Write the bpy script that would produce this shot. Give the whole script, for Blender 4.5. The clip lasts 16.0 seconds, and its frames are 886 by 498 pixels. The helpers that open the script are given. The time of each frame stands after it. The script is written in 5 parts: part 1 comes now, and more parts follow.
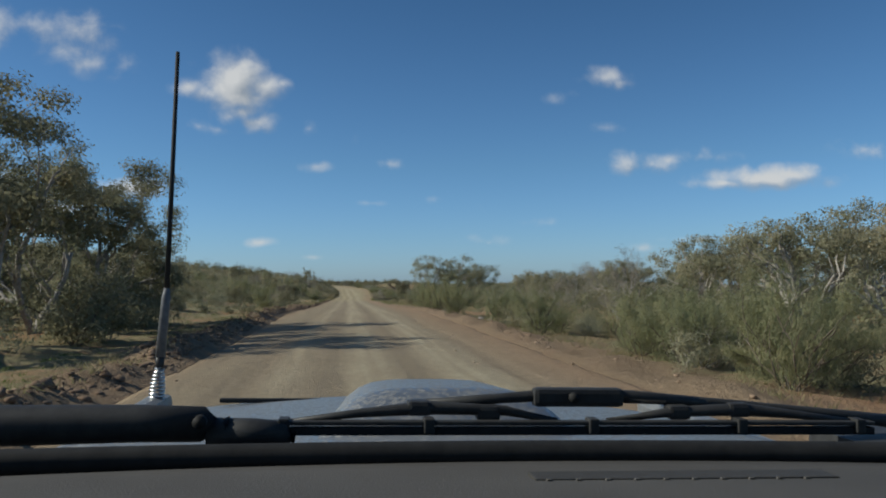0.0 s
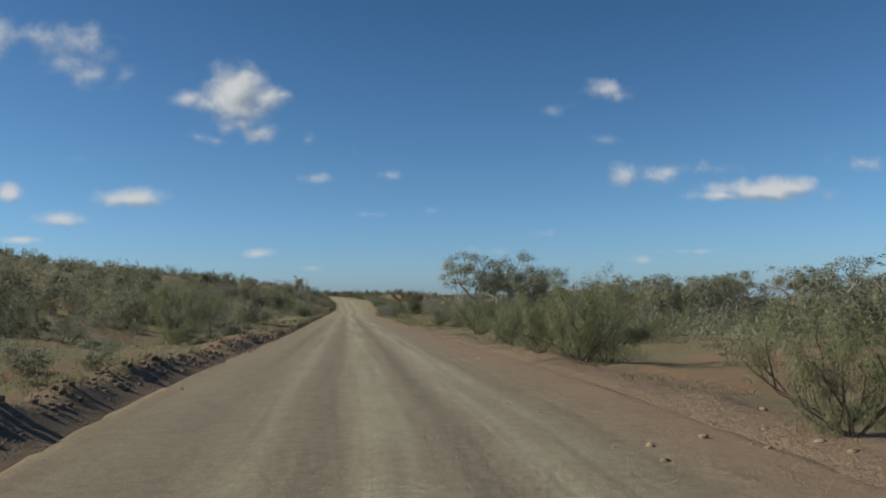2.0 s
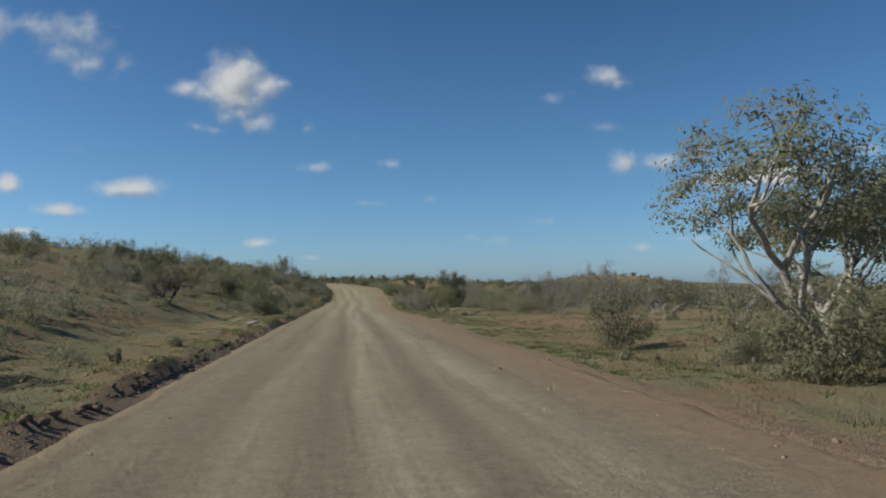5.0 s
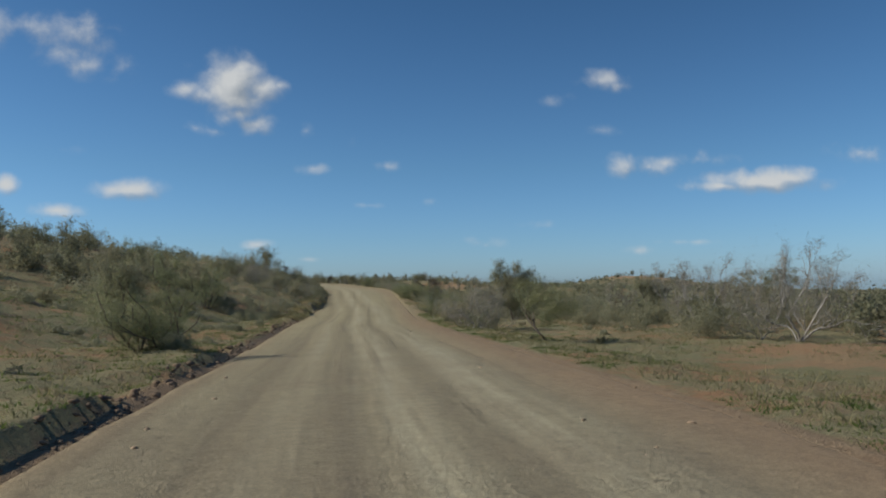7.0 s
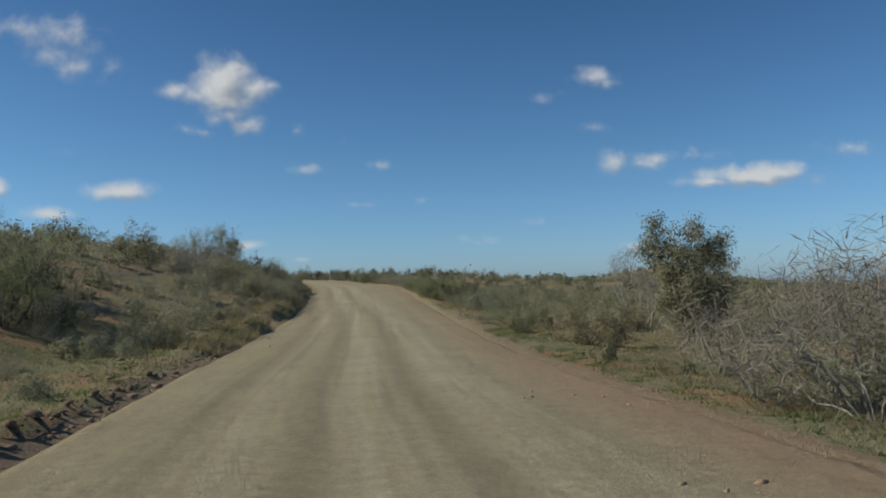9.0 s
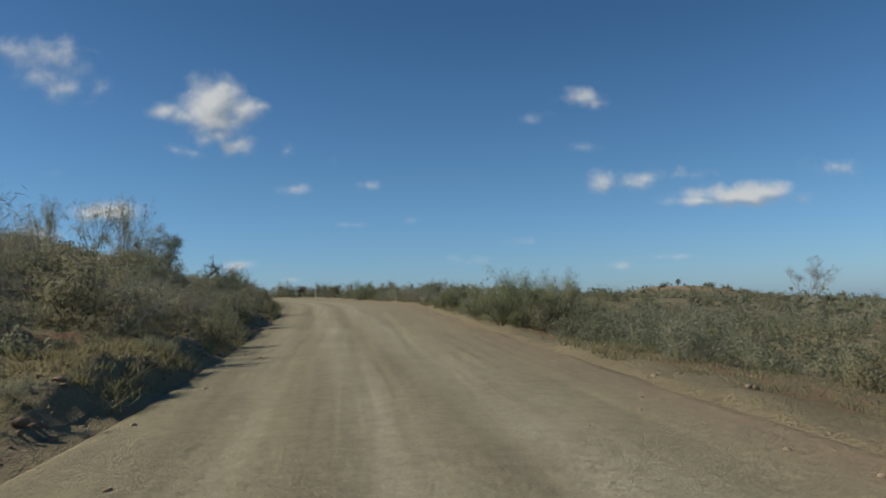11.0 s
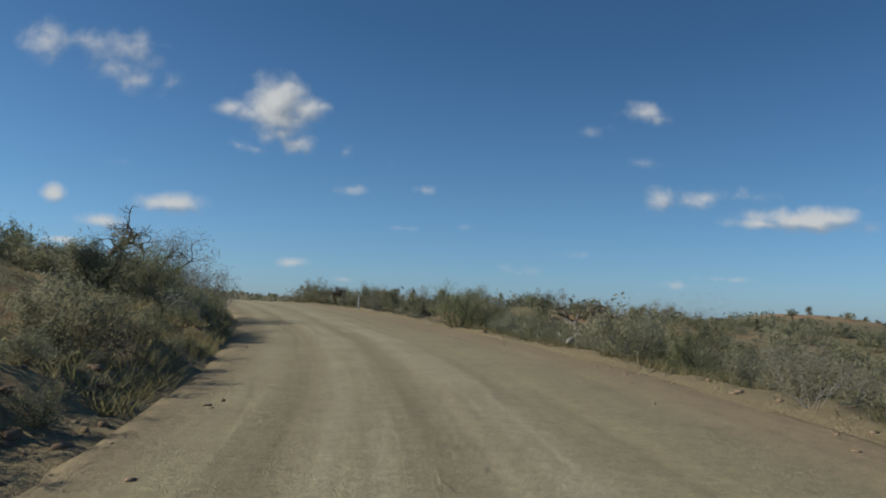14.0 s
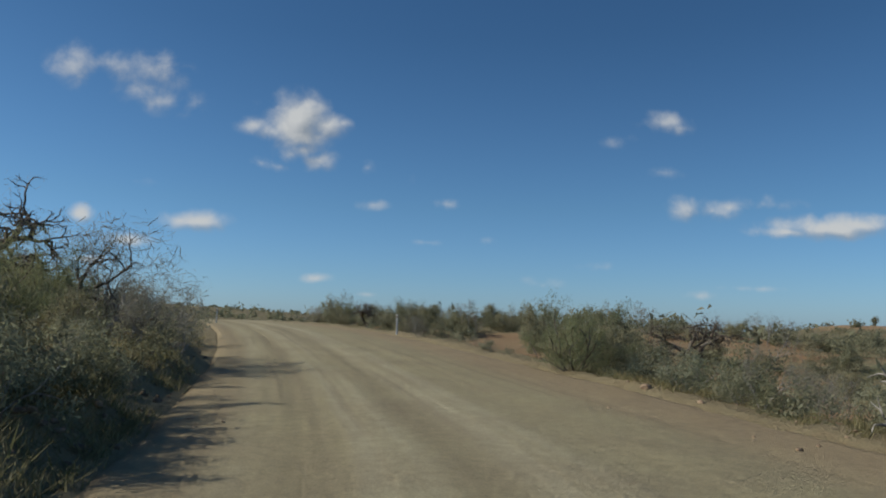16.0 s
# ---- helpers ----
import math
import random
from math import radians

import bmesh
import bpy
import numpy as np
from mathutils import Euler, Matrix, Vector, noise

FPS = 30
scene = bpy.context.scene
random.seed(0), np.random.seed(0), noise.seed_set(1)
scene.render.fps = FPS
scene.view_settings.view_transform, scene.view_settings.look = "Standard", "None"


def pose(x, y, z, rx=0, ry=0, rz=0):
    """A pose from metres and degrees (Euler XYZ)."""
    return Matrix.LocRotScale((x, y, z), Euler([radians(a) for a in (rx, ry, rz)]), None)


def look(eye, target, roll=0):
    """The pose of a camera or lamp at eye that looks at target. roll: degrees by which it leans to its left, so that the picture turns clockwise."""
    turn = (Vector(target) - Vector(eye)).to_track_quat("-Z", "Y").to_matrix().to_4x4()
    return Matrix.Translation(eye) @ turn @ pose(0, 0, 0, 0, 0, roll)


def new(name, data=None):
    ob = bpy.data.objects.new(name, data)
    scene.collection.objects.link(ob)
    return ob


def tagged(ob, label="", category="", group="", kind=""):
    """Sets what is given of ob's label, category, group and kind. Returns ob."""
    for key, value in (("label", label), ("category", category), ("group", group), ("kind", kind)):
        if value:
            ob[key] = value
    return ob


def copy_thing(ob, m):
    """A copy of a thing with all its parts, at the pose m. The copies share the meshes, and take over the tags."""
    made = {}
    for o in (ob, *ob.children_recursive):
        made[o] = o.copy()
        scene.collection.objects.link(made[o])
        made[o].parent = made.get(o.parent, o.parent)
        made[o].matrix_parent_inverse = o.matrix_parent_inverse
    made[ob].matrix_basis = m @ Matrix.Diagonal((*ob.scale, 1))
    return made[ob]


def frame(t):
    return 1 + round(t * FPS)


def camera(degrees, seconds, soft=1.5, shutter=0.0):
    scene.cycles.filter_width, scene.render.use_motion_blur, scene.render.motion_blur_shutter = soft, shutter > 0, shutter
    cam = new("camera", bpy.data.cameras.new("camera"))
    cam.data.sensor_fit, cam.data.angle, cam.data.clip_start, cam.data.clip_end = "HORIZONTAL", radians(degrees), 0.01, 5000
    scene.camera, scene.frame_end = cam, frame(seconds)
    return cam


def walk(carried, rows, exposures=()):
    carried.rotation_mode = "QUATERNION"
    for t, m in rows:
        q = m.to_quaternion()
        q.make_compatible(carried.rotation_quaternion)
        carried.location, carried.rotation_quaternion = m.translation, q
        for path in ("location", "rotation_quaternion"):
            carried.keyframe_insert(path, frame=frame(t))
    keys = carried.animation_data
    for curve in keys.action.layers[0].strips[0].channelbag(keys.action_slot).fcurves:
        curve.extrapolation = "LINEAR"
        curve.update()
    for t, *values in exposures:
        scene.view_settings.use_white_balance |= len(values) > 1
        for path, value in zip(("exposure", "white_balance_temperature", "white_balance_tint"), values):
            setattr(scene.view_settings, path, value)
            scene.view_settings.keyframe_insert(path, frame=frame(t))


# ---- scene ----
# ---------------------------------------------------------------- camera
cam = camera(60.3, 16.0, soft=1.9)
# seconds, x, y, z, yaw, pitch, lean to the right (degrees)
PATH = [
    (0.0, 0.00, 0.00, 1.65, -7.09, 2.57, 0.73),
    (0.5, -0.03, 8.22, 1.66, -7.08, 2.91, 1.35),
    (1.0, -0.11, 16.61, 1.66, -7.16, 3.29, 1.19),
    (1.5, -0.11, 24.69, 1.66, -7.25, 3.34, 1.27),
    (2.0, -0.11, 32.94, 1.64, -7.19, 3.42, 0.56),
    (2.5, -0.06, 40.90, 1.59, -7.19, 3.04, 1.31),
    (3.0, -0.06, 49.06, 1.48, -7.12, 2.92, 1.09),
    (3.5, -0.03, 57.13, 1.36, -7.08, 2.68, 0.73),
    (4.0, -0.00, 65.23, 1.22, -7.14, 2.47, 1.13),
    (6.5, -0.56, 105.88, 0.62, -7.30, 2.74, 0.39),
    (7.0, -0.50, 113.59, 0.57, -7.31, 2.74, 0.67),
    (7.5, -0.51, 121.24, 0.49, -7.41, 2.69, 0.65),
    (8.0, -0.46, 129.00, 0.37, -7.47, 2.69, 0.70),
    (8.5, -0.38, 136.63, 0.25, -7.57, 2.60, 1.14),
    (11.0, -0.08, 170.95, -0.07, -8.66, 4.08, 1.61),
    (11.5, 0.06, 179.28, 0.18, -8.81, 4.92, 1.59),
    (12.0, 0.18, 187.60, 0.40, -8.54, 5.77, 0.27),
    (12.5, 0.24, 195.43, 0.61, -7.77, 6.25, 0.15),
    (13.0, 0.15, 202.49, 0.81, -6.77, 4.58, -0.69),
    (13.5, -0.07, 208.31, 1.00, -5.76, 4.11, -1.55),
    (14.0, -0.30, 213.15, 1.19, -4.75, 4.61, -2.07),
    (14.5, -0.56, 216.87, 1.34, -4.14, 5.24, -2.61),
    (15.0, -0.82, 220.29, 1.45, -3.87, 5.56, -1.72),
    (15.5, -1.08, 223.38, 1.55, -3.53, 5.58, -1.43),
    (16.0, -1.40, 226.68, 1.66, -3.02, 5.59, -1.31),
]


def row(t, x, y, z, yaw, pitch, lean):
    a, b = radians(yaw), radians(pitch)
    way = Vector((-math.sin(a) * math.cos(b), math.cos(a) * math.cos(b), math.sin(b)))
    eye = Vector((x, y, z))
    return t, look(eye, eye + way, -lean)


walk(cam, [row(*r) for r in PATH], exposures=[(0.0, 0.0), (3.0, -0.04), (8.5, -0.05), (12.5, -0.1), (16.0, -0.12)])

# ---------------------------------------------------------------- sky, clouds and sun
SUN_ELEVATION, SUN_AZIMUTH = 34.5, -86.0  # degrees; azimuth from ahead, negative to the left
CUMULUS = [
    (-0.143, 0.264, 0.034, 0.032, 1.20),
    (-0.135, 0.268, 0.026, 0.027, 1.00),
    (-0.140, 0.244, 0.033, 0.021, 0.95),
    (-0.110, 0.259, 0.027, 0.016, 0.90),
    (-0.133, 0.285, 0.017, 0.015, 0.85),
    (-0.201, 0.256, 0.021, 0.010, 0.60),
    (-0.177, 0.248, 0.018, 0.012, 0.70),
    (-0.115, 0.211, 0.026, 0.012, 0.72),
    (-0.137, 0.224, 0.026, 0.013, 0.80),
    (-0.190, 0.205, 0.013, 0.007, 0.42),
    (-0.165, 0.201, 0.016, 0.006, 0.34),
    (-0.084, 0.263, 0.012, 0.007, 0.55),
    (-0.151, 0.218, 0.018, 0.012, 0.70),
    (-0.269, 0.126, 0.040, 0.012, 1.00),
    (-0.289, 0.126, 0.020, 0.009, 0.80),
    (-0.357, 0.099, 0.031, 0.008, 0.85),
    (-0.417, 0.131, 0.013, 0.011, 0.80),
    (-0.402, 0.073, 0.024, 0.004, 0.70),
    (0.580, 0.141, 0.082, 0.014, 1.00),
    (0.622, 0.146, 0.048, 0.013, 1.00),
    (0.521, 0.134, 0.044, 0.008, 0.85),
    (0.381, 0.163, 0.026, 0.014, 0.72),
    (0.415, 0.160, 0.029, 0.011, 0.66),
    (0.438, 0.165, 0.016, 0.008, 0.50),
]
WISPS = [
    (-0.434, 0.329, 0.032, 0.024, 0.55),
    (-0.381, 0.326, 0.032, 0.019, 0.51),
    (-0.392, 0.332, 0.036, 0.013, 0.52),
    (-0.339, 0.324, 0.043, 0.023, 0.57),
    (-0.345, 0.296, 0.032, 0.019, 0.44),
    (-0.325, 0.282, 0.028, 0.014, 0.52),
    (-0.284, 0.279, 0.018, 0.018, 0.31),
    (-0.394, 0.342, 0.022, 0.008, 0.31),
    (-0.303, 0.308, 0.014, 0.012, 0.27),
    (-0.201, 0.285, 0.008, 0.007, 0.18),
    (-0.356, 0.176, 0.018, 0.005, 0.16),
    (-0.414, 0.099, 0.016, 0.004, 0.20),
    (0.351, 0.279, 0.032, 0.013, 0.55),
    (0.373, 0.272, 0.018, 0.008, 0.42),
    (0.328, 0.253, 0.027, 0.007, 0.20),
    (0.284, 0.248, 0.016, 0.006, 0.18),
    (0.348, 0.210, 0.021, 0.006, 0.20),
    (0.489, 0.171, 0.037, 0.010, 0.36),
    (0.732, 0.183, 0.035, 0.012, 0.34),
    (0.702, 0.185, 0.017, 0.010, 0.20),
    (-0.050, 0.203, 0.009, 0.008, 0.26),
    (0.012, 0.197, 0.006, 0.012, 0.12),
]
SMALL_CLOUDS = [
    (-0.041, 0.154, 0.017, 0.007, 0.55),
    (0.058, 0.158, 0.016, 0.006, 0.36),
    (0.032, 0.106, 0.015, 0.004, 0.36),
    (0.112, 0.111, 0.011, 0.005, 0.36),
    (-0.112, 0.055, 0.017, 0.006, 0.60),
    (-0.046, 0.036, 0.012, 0.003, 0.35),
    (0.180, 0.056, 0.028, 0.007, 0.34),
    (0.185, 0.053, 0.011, 0.005, 0.45),
    (0.165, 0.099, 0.009, 0.005, 0.14),
    (0.263, 0.079, 0.022, 0.005, 0.24),
    (0.470, 0.056, 0.038, 0.003, 0.20),
    (0.399, 0.045, 0.019, 0.005, 0.32),
]


def build_sky():
    world = bpy.data.worlds.new("sky")
    scene.world = world
    world.use_nodes = True
    nt = world.node_tree
    nt.nodes.clear()
    N, L = nt.nodes.new, nt.links.new
    sky = N("ShaderNodeTexSky")
    sky.sky_type = "NISHITA"
    sky.sun_disc = False
    sky.sun_elevation, sky.sun_rotation = radians(SUN_ELEVATION), radians(SUN_AZIMUTH)
    sky.altitude, sky.air_density, sky.dust_density, sky.ozone_density = 300, 1.0, 0.6, 2.6
    coord = N("ShaderNodeTexCoord")
    sep = N("ShaderNodeSeparateXYZ")
    L(coord.outputs["Generated"], sep.inputs[0])
    # clear dry air: deeper blue above, pale blue to the skyline
    tint = N("ShaderNodeValToRGB")
    stops = [(0.0, (0.31, 0.455, 0.71)), (0.06, (0.28, 0.425, 0.61)), (0.15, (0.255, 0.395, 0.51)), (0.36, (0.19, 0.32, 0.415)), (1.0, (0.15, 0.27, 0.37))]
    while len(tint.color_ramp.elements) < len(stops):
        tint.color_ramp.elements.new(0.5)
    for e, (at, col) in zip(tint.color_ramp.elements, stops):
        e.position, e.color = at, (*col, 1)
    L(sep.outputs[2], tint.inputs[0])
    tone = N("ShaderNodeVectorMath")
    tone.operation = "MULTIPLY"
    L(sky.outputs[0], tone.inputs[0])
    L(tint.outputs[0], tone.inputs[1])
    lift = N("ShaderNodeVectorMath")
    lift.operation = "SCALE"
    lift.inputs["Scale"].default_value = 3.4
    L(tone.outputs[0], lift.inputs[0])
    back = N("ShaderNodeBackground")
    back.inputs[1].default_value = SKY_STRENGTH
    L(lift.outputs[0], back.inputs[0])

    def math_node(op, a, b=None, c=None, clamp=False):
        n = N("ShaderNodeMath")
        n.operation, n.use_clamp = op, clamp
        for i, v in enumerate((a, b, c)):
            if v is None:
                continue
            if isinstance(v, (int, float)):
                n.inputs[i].default_value = v
            else:
                L(v, n.inputs[i])
        return n.outputs[0]

    ahead = math_node("MAXIMUM", sep.outputs[1], 0.05)
    u = math_node("DIVIDE", sep.outputs[0], ahead)
    w = math_node("DIVIDE", sep.outputs[2], ahead)
    flat = N("ShaderNodeCombineXYZ")
    L(u, flat.inputs[0])
    L(w, flat.inputs[1])
    soft = N("ShaderNodeTexNoise")
    soft.inputs["Scale"].default_value = 26
    soft.inputs["Detail"].default_value = 5
    soft.inputs["Roughness"].default_value = 0.52
    soft.inputs["Distortion"].default_value = 0.2
    L(flat.outputs[0], soft.inputs["Vector"])
    # each cloud is a soft ellipse, broken up by the noise
    def cover_at(place):
        total = None
        for cu, cw, ru, rw, thick in CUMULUS + WISPS + SMALL_CLOUDS:
            v = N("ShaderNodeVectorMath")
            v.operation = "MULTIPLY_ADD"
            v.inputs[1].default_value = (1 / (1.6 * ru), 1 / (1.6 * rw), 0)
            v.inputs[2].default_value = (-cu / (1.6 * ru), -cw / (1.6 * rw), 0)
            L(place, v.inputs[0])
            ln = N("ShaderNodeVectorMath")
            ln.operation = "LENGTH"
            L(v.outputs[0], ln.inputs[0])
            g = math_node("MULTIPLY_ADD", ln.outputs["Value"], -thick, thick)
            total = g if total is None else math_node("SMOOTH_MAX", total, g, 0.12)
        return total

    cover = cover_at(flat.outputs[0])
    rough = math_node("MULTIPLY_ADD", soft.outputs[0], 1.25, -0.66)
    near = math_node("MINIMUM", math_node("MULTIPLY_ADD", cover, 2.5, 0.5, clamp=True), 1.0)
    rough = math_node("MULTIPLY", rough, near)
    m = N("ShaderNodeMapRange")
    m.interpolation_type = "SMOOTHSTEP"
    m.inputs[1].default_value, m.inputs[2].default_value = 0.0, 0.95
    L(math_node("ADD", cover, rough), m.inputs[0])
    mask = math_node("MULTIPLY", m.outputs[0], math_node("GREATER_THAN", sep.outputs[1], 0.06))
    mask = math_node("MULTIPLY", mask, 0.94)
    # the side towards the sun is the brighter one
    aside = N("ShaderNodeVectorMath")
    aside.operation = "ADD"
    aside.inputs[1].default_value = (-0.010, 0.014, 0)
    L(flat.outputs[0], aside.inputs[0])
    lit = math_node("MULTIPLY_ADD", math_node("SUBTRACT", cover, cover_at(aside.outputs[0])), 0.95, 0.42)
    lit = math_node("MULTIPLY_ADD", math_node("SUBTRACT", soft.outputs[0], 0.5), 1.1, lit, clamp=True)
    ramp = N("ShaderNodeValToRGB")
    ramp.color_ramp.elements[0].position, ramp.color_ramp.elements[0].color = 0.12, (0.40, 0.45, 0.50, 1)
    ramp.color_ramp.elements[1].position, ramp.color_ramp.elements[1].color = 0.75, (0.80, 0.82, 0.82, 1)
    L(lit, ramp.inputs[0])
    white = N("ShaderNodeBackground")
    white.inputs[1].default_value = 0.76
    L(ramp.outputs[0], white.inputs[0])
    mix = N("ShaderNodeMixShader")
    L(mask, mix.inputs[0])
    L(back.outputs[0], mix.inputs[1])
    L(white.outputs[0], mix.inputs[2])
    out = N("ShaderNodeOutputWorld")
    L(mix.outputs[0], out.inputs[0])


SKY_STRENGTH = 0.054
build_sky()
sun = new("sun", bpy.data.lights.new("sun", "SUN"))
sun.data.energy, sun.data.angle, sun.data.color = 4.5, radians(0.53), (0.97, 0.945, 0.83)
_a, _e = radians(SUN_AZIMUTH), radians(SUN_ELEVATION)
_to_sun = Vector((math.sin(_a) * math.cos(_e), math.cos(_a) * math.cos(_e), math.sin(_e)))
sun.matrix_world = look(_to_sun * 60 + Vector((0, 100, 0)), (0, 100, 0))

# ---------------------------------------------------------------- materials


class Nodes:
    """A node material in the making."""

    def __init__(self, name):
        self.m = bpy.data.materials.new(name)
        self.m.use_nodes = True
        self.t = self.m.node_tree
        self.p = self.t.nodes["Principled BSDF"]

    def n(self, kind, **inputs):
        node = self.t.nodes.new(kind)
        for k, v in inputs.items():
            node.inputs[k.replace("_", " ")].default_value = v
        return node

    def to(self, a, b):
        self.t.links.new(a, b)
        return self

    def noise(self, scale, detail=4, rough=0.55, stretch=None, coord="Object"):
        c = self.n("ShaderNodeTexCoord")
        src = c.outputs[coord]
        if stretch:
            mp = self.n("ShaderNodeMapping")
            mp.inputs["Scale"].default_value = stretch
            self.to(src, mp.inputs[0])
            src = mp.outputs[0]
        t = self.n("ShaderNodeTexNoise", Scale=scale, Detail=detail, Roughness=rough)
        self.to(src, t.inputs["Vector"])
        return t.outputs[0]

    def ramp(self, fac, *stops):
        r = self.n("ShaderNodeValToRGB")
        el = r.color_ramp.elements
        while len(el) < len(stops):
            el.new(0.5)
        for e, (pos, col) in zip(el, stops):
            e.position = pos
            e.color = (*col, 1) if len(col) == 3 else col
        self.to(fac, r.inputs[0])
        return r.outputs[0]

    def mix(self, fac, a, b, blend="MIX"):
        x = self.n("ShaderNodeMix")
        x.data_type, x.blend_type = "RGBA", blend
        for sock, v in ((0, fac), (6, a), (7, b)):
            if isinstance(v, (int, float)):
                x.inputs[sock].default_value = v
            elif isinstance(v, tuple):
                x.inputs[sock].default_value = (*v, 1)
            else:
                self.to(v, x.inputs[sock])
        return x.outputs[2]

    def calc(self, op, a, b, clamp=False):
        x = self.n("ShaderNodeMath")
        x.operation, x.use_clamp = op, clamp
        for i, v in enumerate((a, b)):
            if isinstance(v, (int, float)):
                x.inputs[i].default_value = v
            else:
                self.to(v, x.inputs[i])
        return x.outputs[0]

    def bump(self, height, strength=0.4, distance=0.02):
        b = self.n("ShaderNodeBump", Strength=strength, Distance=distance)
        self.to(height, b.inputs["Height"])
        self.to(b.outputs[0], self.p.inputs["Normal"])
        return self

    def done(self, colour, rough=0.8, metal=0.0, spec=None):
        if isinstance(colour, tuple):
            self.p.inputs["Base Color"].default_value = (*colour, 1)
        else:
            self.to(colour, self.p.inputs["Base Color"])
        if isinstance(rough, (int, float)):
            self.p.inputs["Roughness"].default_value = rough
        else:
            self.to(rough, self.p.inputs["Roughness"])
        self.p.inputs["Metallic"].default_value = metal
        if spec is not None:
            self.p.inputs["Specular IOR Level"].default_value = spec
        return self.m


def road_material():
    k = Nodes("graded_dirt")
    uv = k.n("ShaderNodeUVMap")
    sep = k.n("ShaderNodeSeparateXYZ")
    k.to(uv.outputs[0], sep.inputs[0])
    across, along = sep.outputs[0], sep.outputs[1]
    wob = k.n("ShaderNodeTexNoise", Scale=0.05, Detail=2.0)
    k.to(uv.outputs[0], wob.inputs["Vector"])
    shift = k.calc("ADD", across, k.calc("MULTIPLY", k.calc("SUBTRACT", wob.outputs[0], 0.5), 0.7))

    def streak(scale, detail=3):
        mp = k.n("ShaderNodeMapping")
        mp.inputs["Scale"].default_value = (1.0, 0.022, 1.0)
        cmb = k.n("ShaderNodeCombineXYZ")
        k.to(shift, cmb.inputs[0]).to(along, cmb.inputs[1])
        k.to(cmb.outputs[0], mp.inputs[0])
        t = k.n("ShaderNodeTexNoise", Scale=scale, Detail=detail)
        k.to(mp.outputs[0], t.inputs["Vector"])
        return t.outputs[0]

    # soil turns from red-brown to yellow along the way
    soil = k.ramp(k.calc("DIVIDE", along, 260.0), (0.0, (0.280, 0.228, 0.156)), (0.42, (0.288, 0.240, 0.162)), (0.62, (0.345, 0.297, 0.180)), (1.0, (0.348, 0.299, 0.180)))
    # pale dust ribs where tyres have swept the gravel aside; the tracks drift left up the hill
    drift = k.n("ShaderNodeMapRange")
    drift.interpolation_type = "SMOOTHSTEP"
    drift.inputs[1].default_value, drift.inputs[2].default_value, drift.inputs[4].default_value = 165, 212, 1.6
    k.to(along, drift.inputs[0])
    lane = k.calc("ADD", shift, drift.outputs[0])

    def band(centre, half):
        d = k.calc("DIVIDE", k.calc("SUBTRACT", lane, centre), half)
        d = k.calc("POWER", k.calc("ABSOLUTE", d, 0), 3.0)
        return k.calc("DIVIDE", 1.0, k.calc("ADD", d, 1.0))

    fray = k.ramp(streak(2.6), (0.36, (0.25, 0.25, 0.25)), (0.60, (1, 1, 1)))
    ribs = k.calc("MAXIMUM", k.calc("MAXIMUM", band(-0.2, 0.42), band(1.45, 0.5)), k.calc("MULTIPLY", band(-1.75, 0.3), 0.6))
    ribs = k.calc("MULTIPLY", ribs, fray)
    rib_soil = k.mix(0.72, soil, (0.475, 0.420, 0.290))
    c = k.mix(k.calc("MULTIPLY", ribs, 0.9), soil, rib_soil)
    furrow = k.calc("MAXIMUM", k.calc("MAXIMUM", band(0.62, 0.24), band(-0.95, 0.26)), band(-2.3, 0.3))
    dark = k.calc("MAXIMUM", k.calc("MULTIPLY", furrow, fray), k.ramp(streak(2.3), (0.56, (0, 0, 0)), (0.70, (1, 1, 1))))
    c = k.mix(k.calc("MULTIPLY", dark, 0.42), c, (0.185, 0.145, 0.100))
    # loose red shoulder beyond the driven width
    edge = k.ramp(k.calc("MULTIPLY", k.calc("ABSOLUTE", k.calc("ADD", shift, 0.7), 0), 0.1), (0.27, (0, 0, 0)), (0.42, (1, 1, 1)))
    red = k.ramp(k.calc("DIVIDE", along, 260.0), (0.60, (0.80, 0.80, 0.80)), (0.72, (0.5, 0.5, 0.5)))
    c = k.mix(k.calc("MULTIPLY", edge, red), c, (0.335, 0.225, 0.138))
    patch = k.noise(0.6, 5)
    c = k.mix(k.calc("MULTIPLY", k.ramp(patch, (0.35, (0, 0, 0)), (0.7, (1, 1, 1))), 0.35), c, (0.235, 0.182, 0.125))
    # gravel scatter and worn hollows
    lumps = k.noise(5.5, 5, 0.7)
    c = k.mix(0.3, c, k.ramp(lumps, (0.32, (0.55, 0.54, 0.52)), (0.68, (1.32, 1.32, 1.30))), "MULTIPLY")
    grain = k.noise(38, 6, 0.7)
    c = k.mix(0.55, c, k.ramp(grain, (0.3, (0.45, 0.45, 0.45)), (0.7, (1.45, 1.4, 1.35))), "MULTIPLY")
    k.bump(k.calc("ADD", k.calc("ADD", grain, k.calc("MULTIPLY", lumps, 1.6)), k.calc("MULTIPLY", streak(3.0), 1.4)), 0.75, 0.04)
    return k.done(c, 0.95, spec=0.15)


# bare red earth: x, y, half-widths
BARE = [(10, 49.5, 6, 3.2), (15, 56, 7, 4), (19, 134, 9, 7), (12, 123, 6, 7), (26, 138, 8, 3), (116, 406, 20, 22), (150, 418, 24, 18), (8.5, 8, 3, 5)]
# red soil showing between the bushes
RED = [(24, 282, 9, 8), (17, 270, 8, 8), (7, 280, 6, 9), (36, 305, 10, 9), (62, 345, 16, 10), (14, 258, 5, 5)]


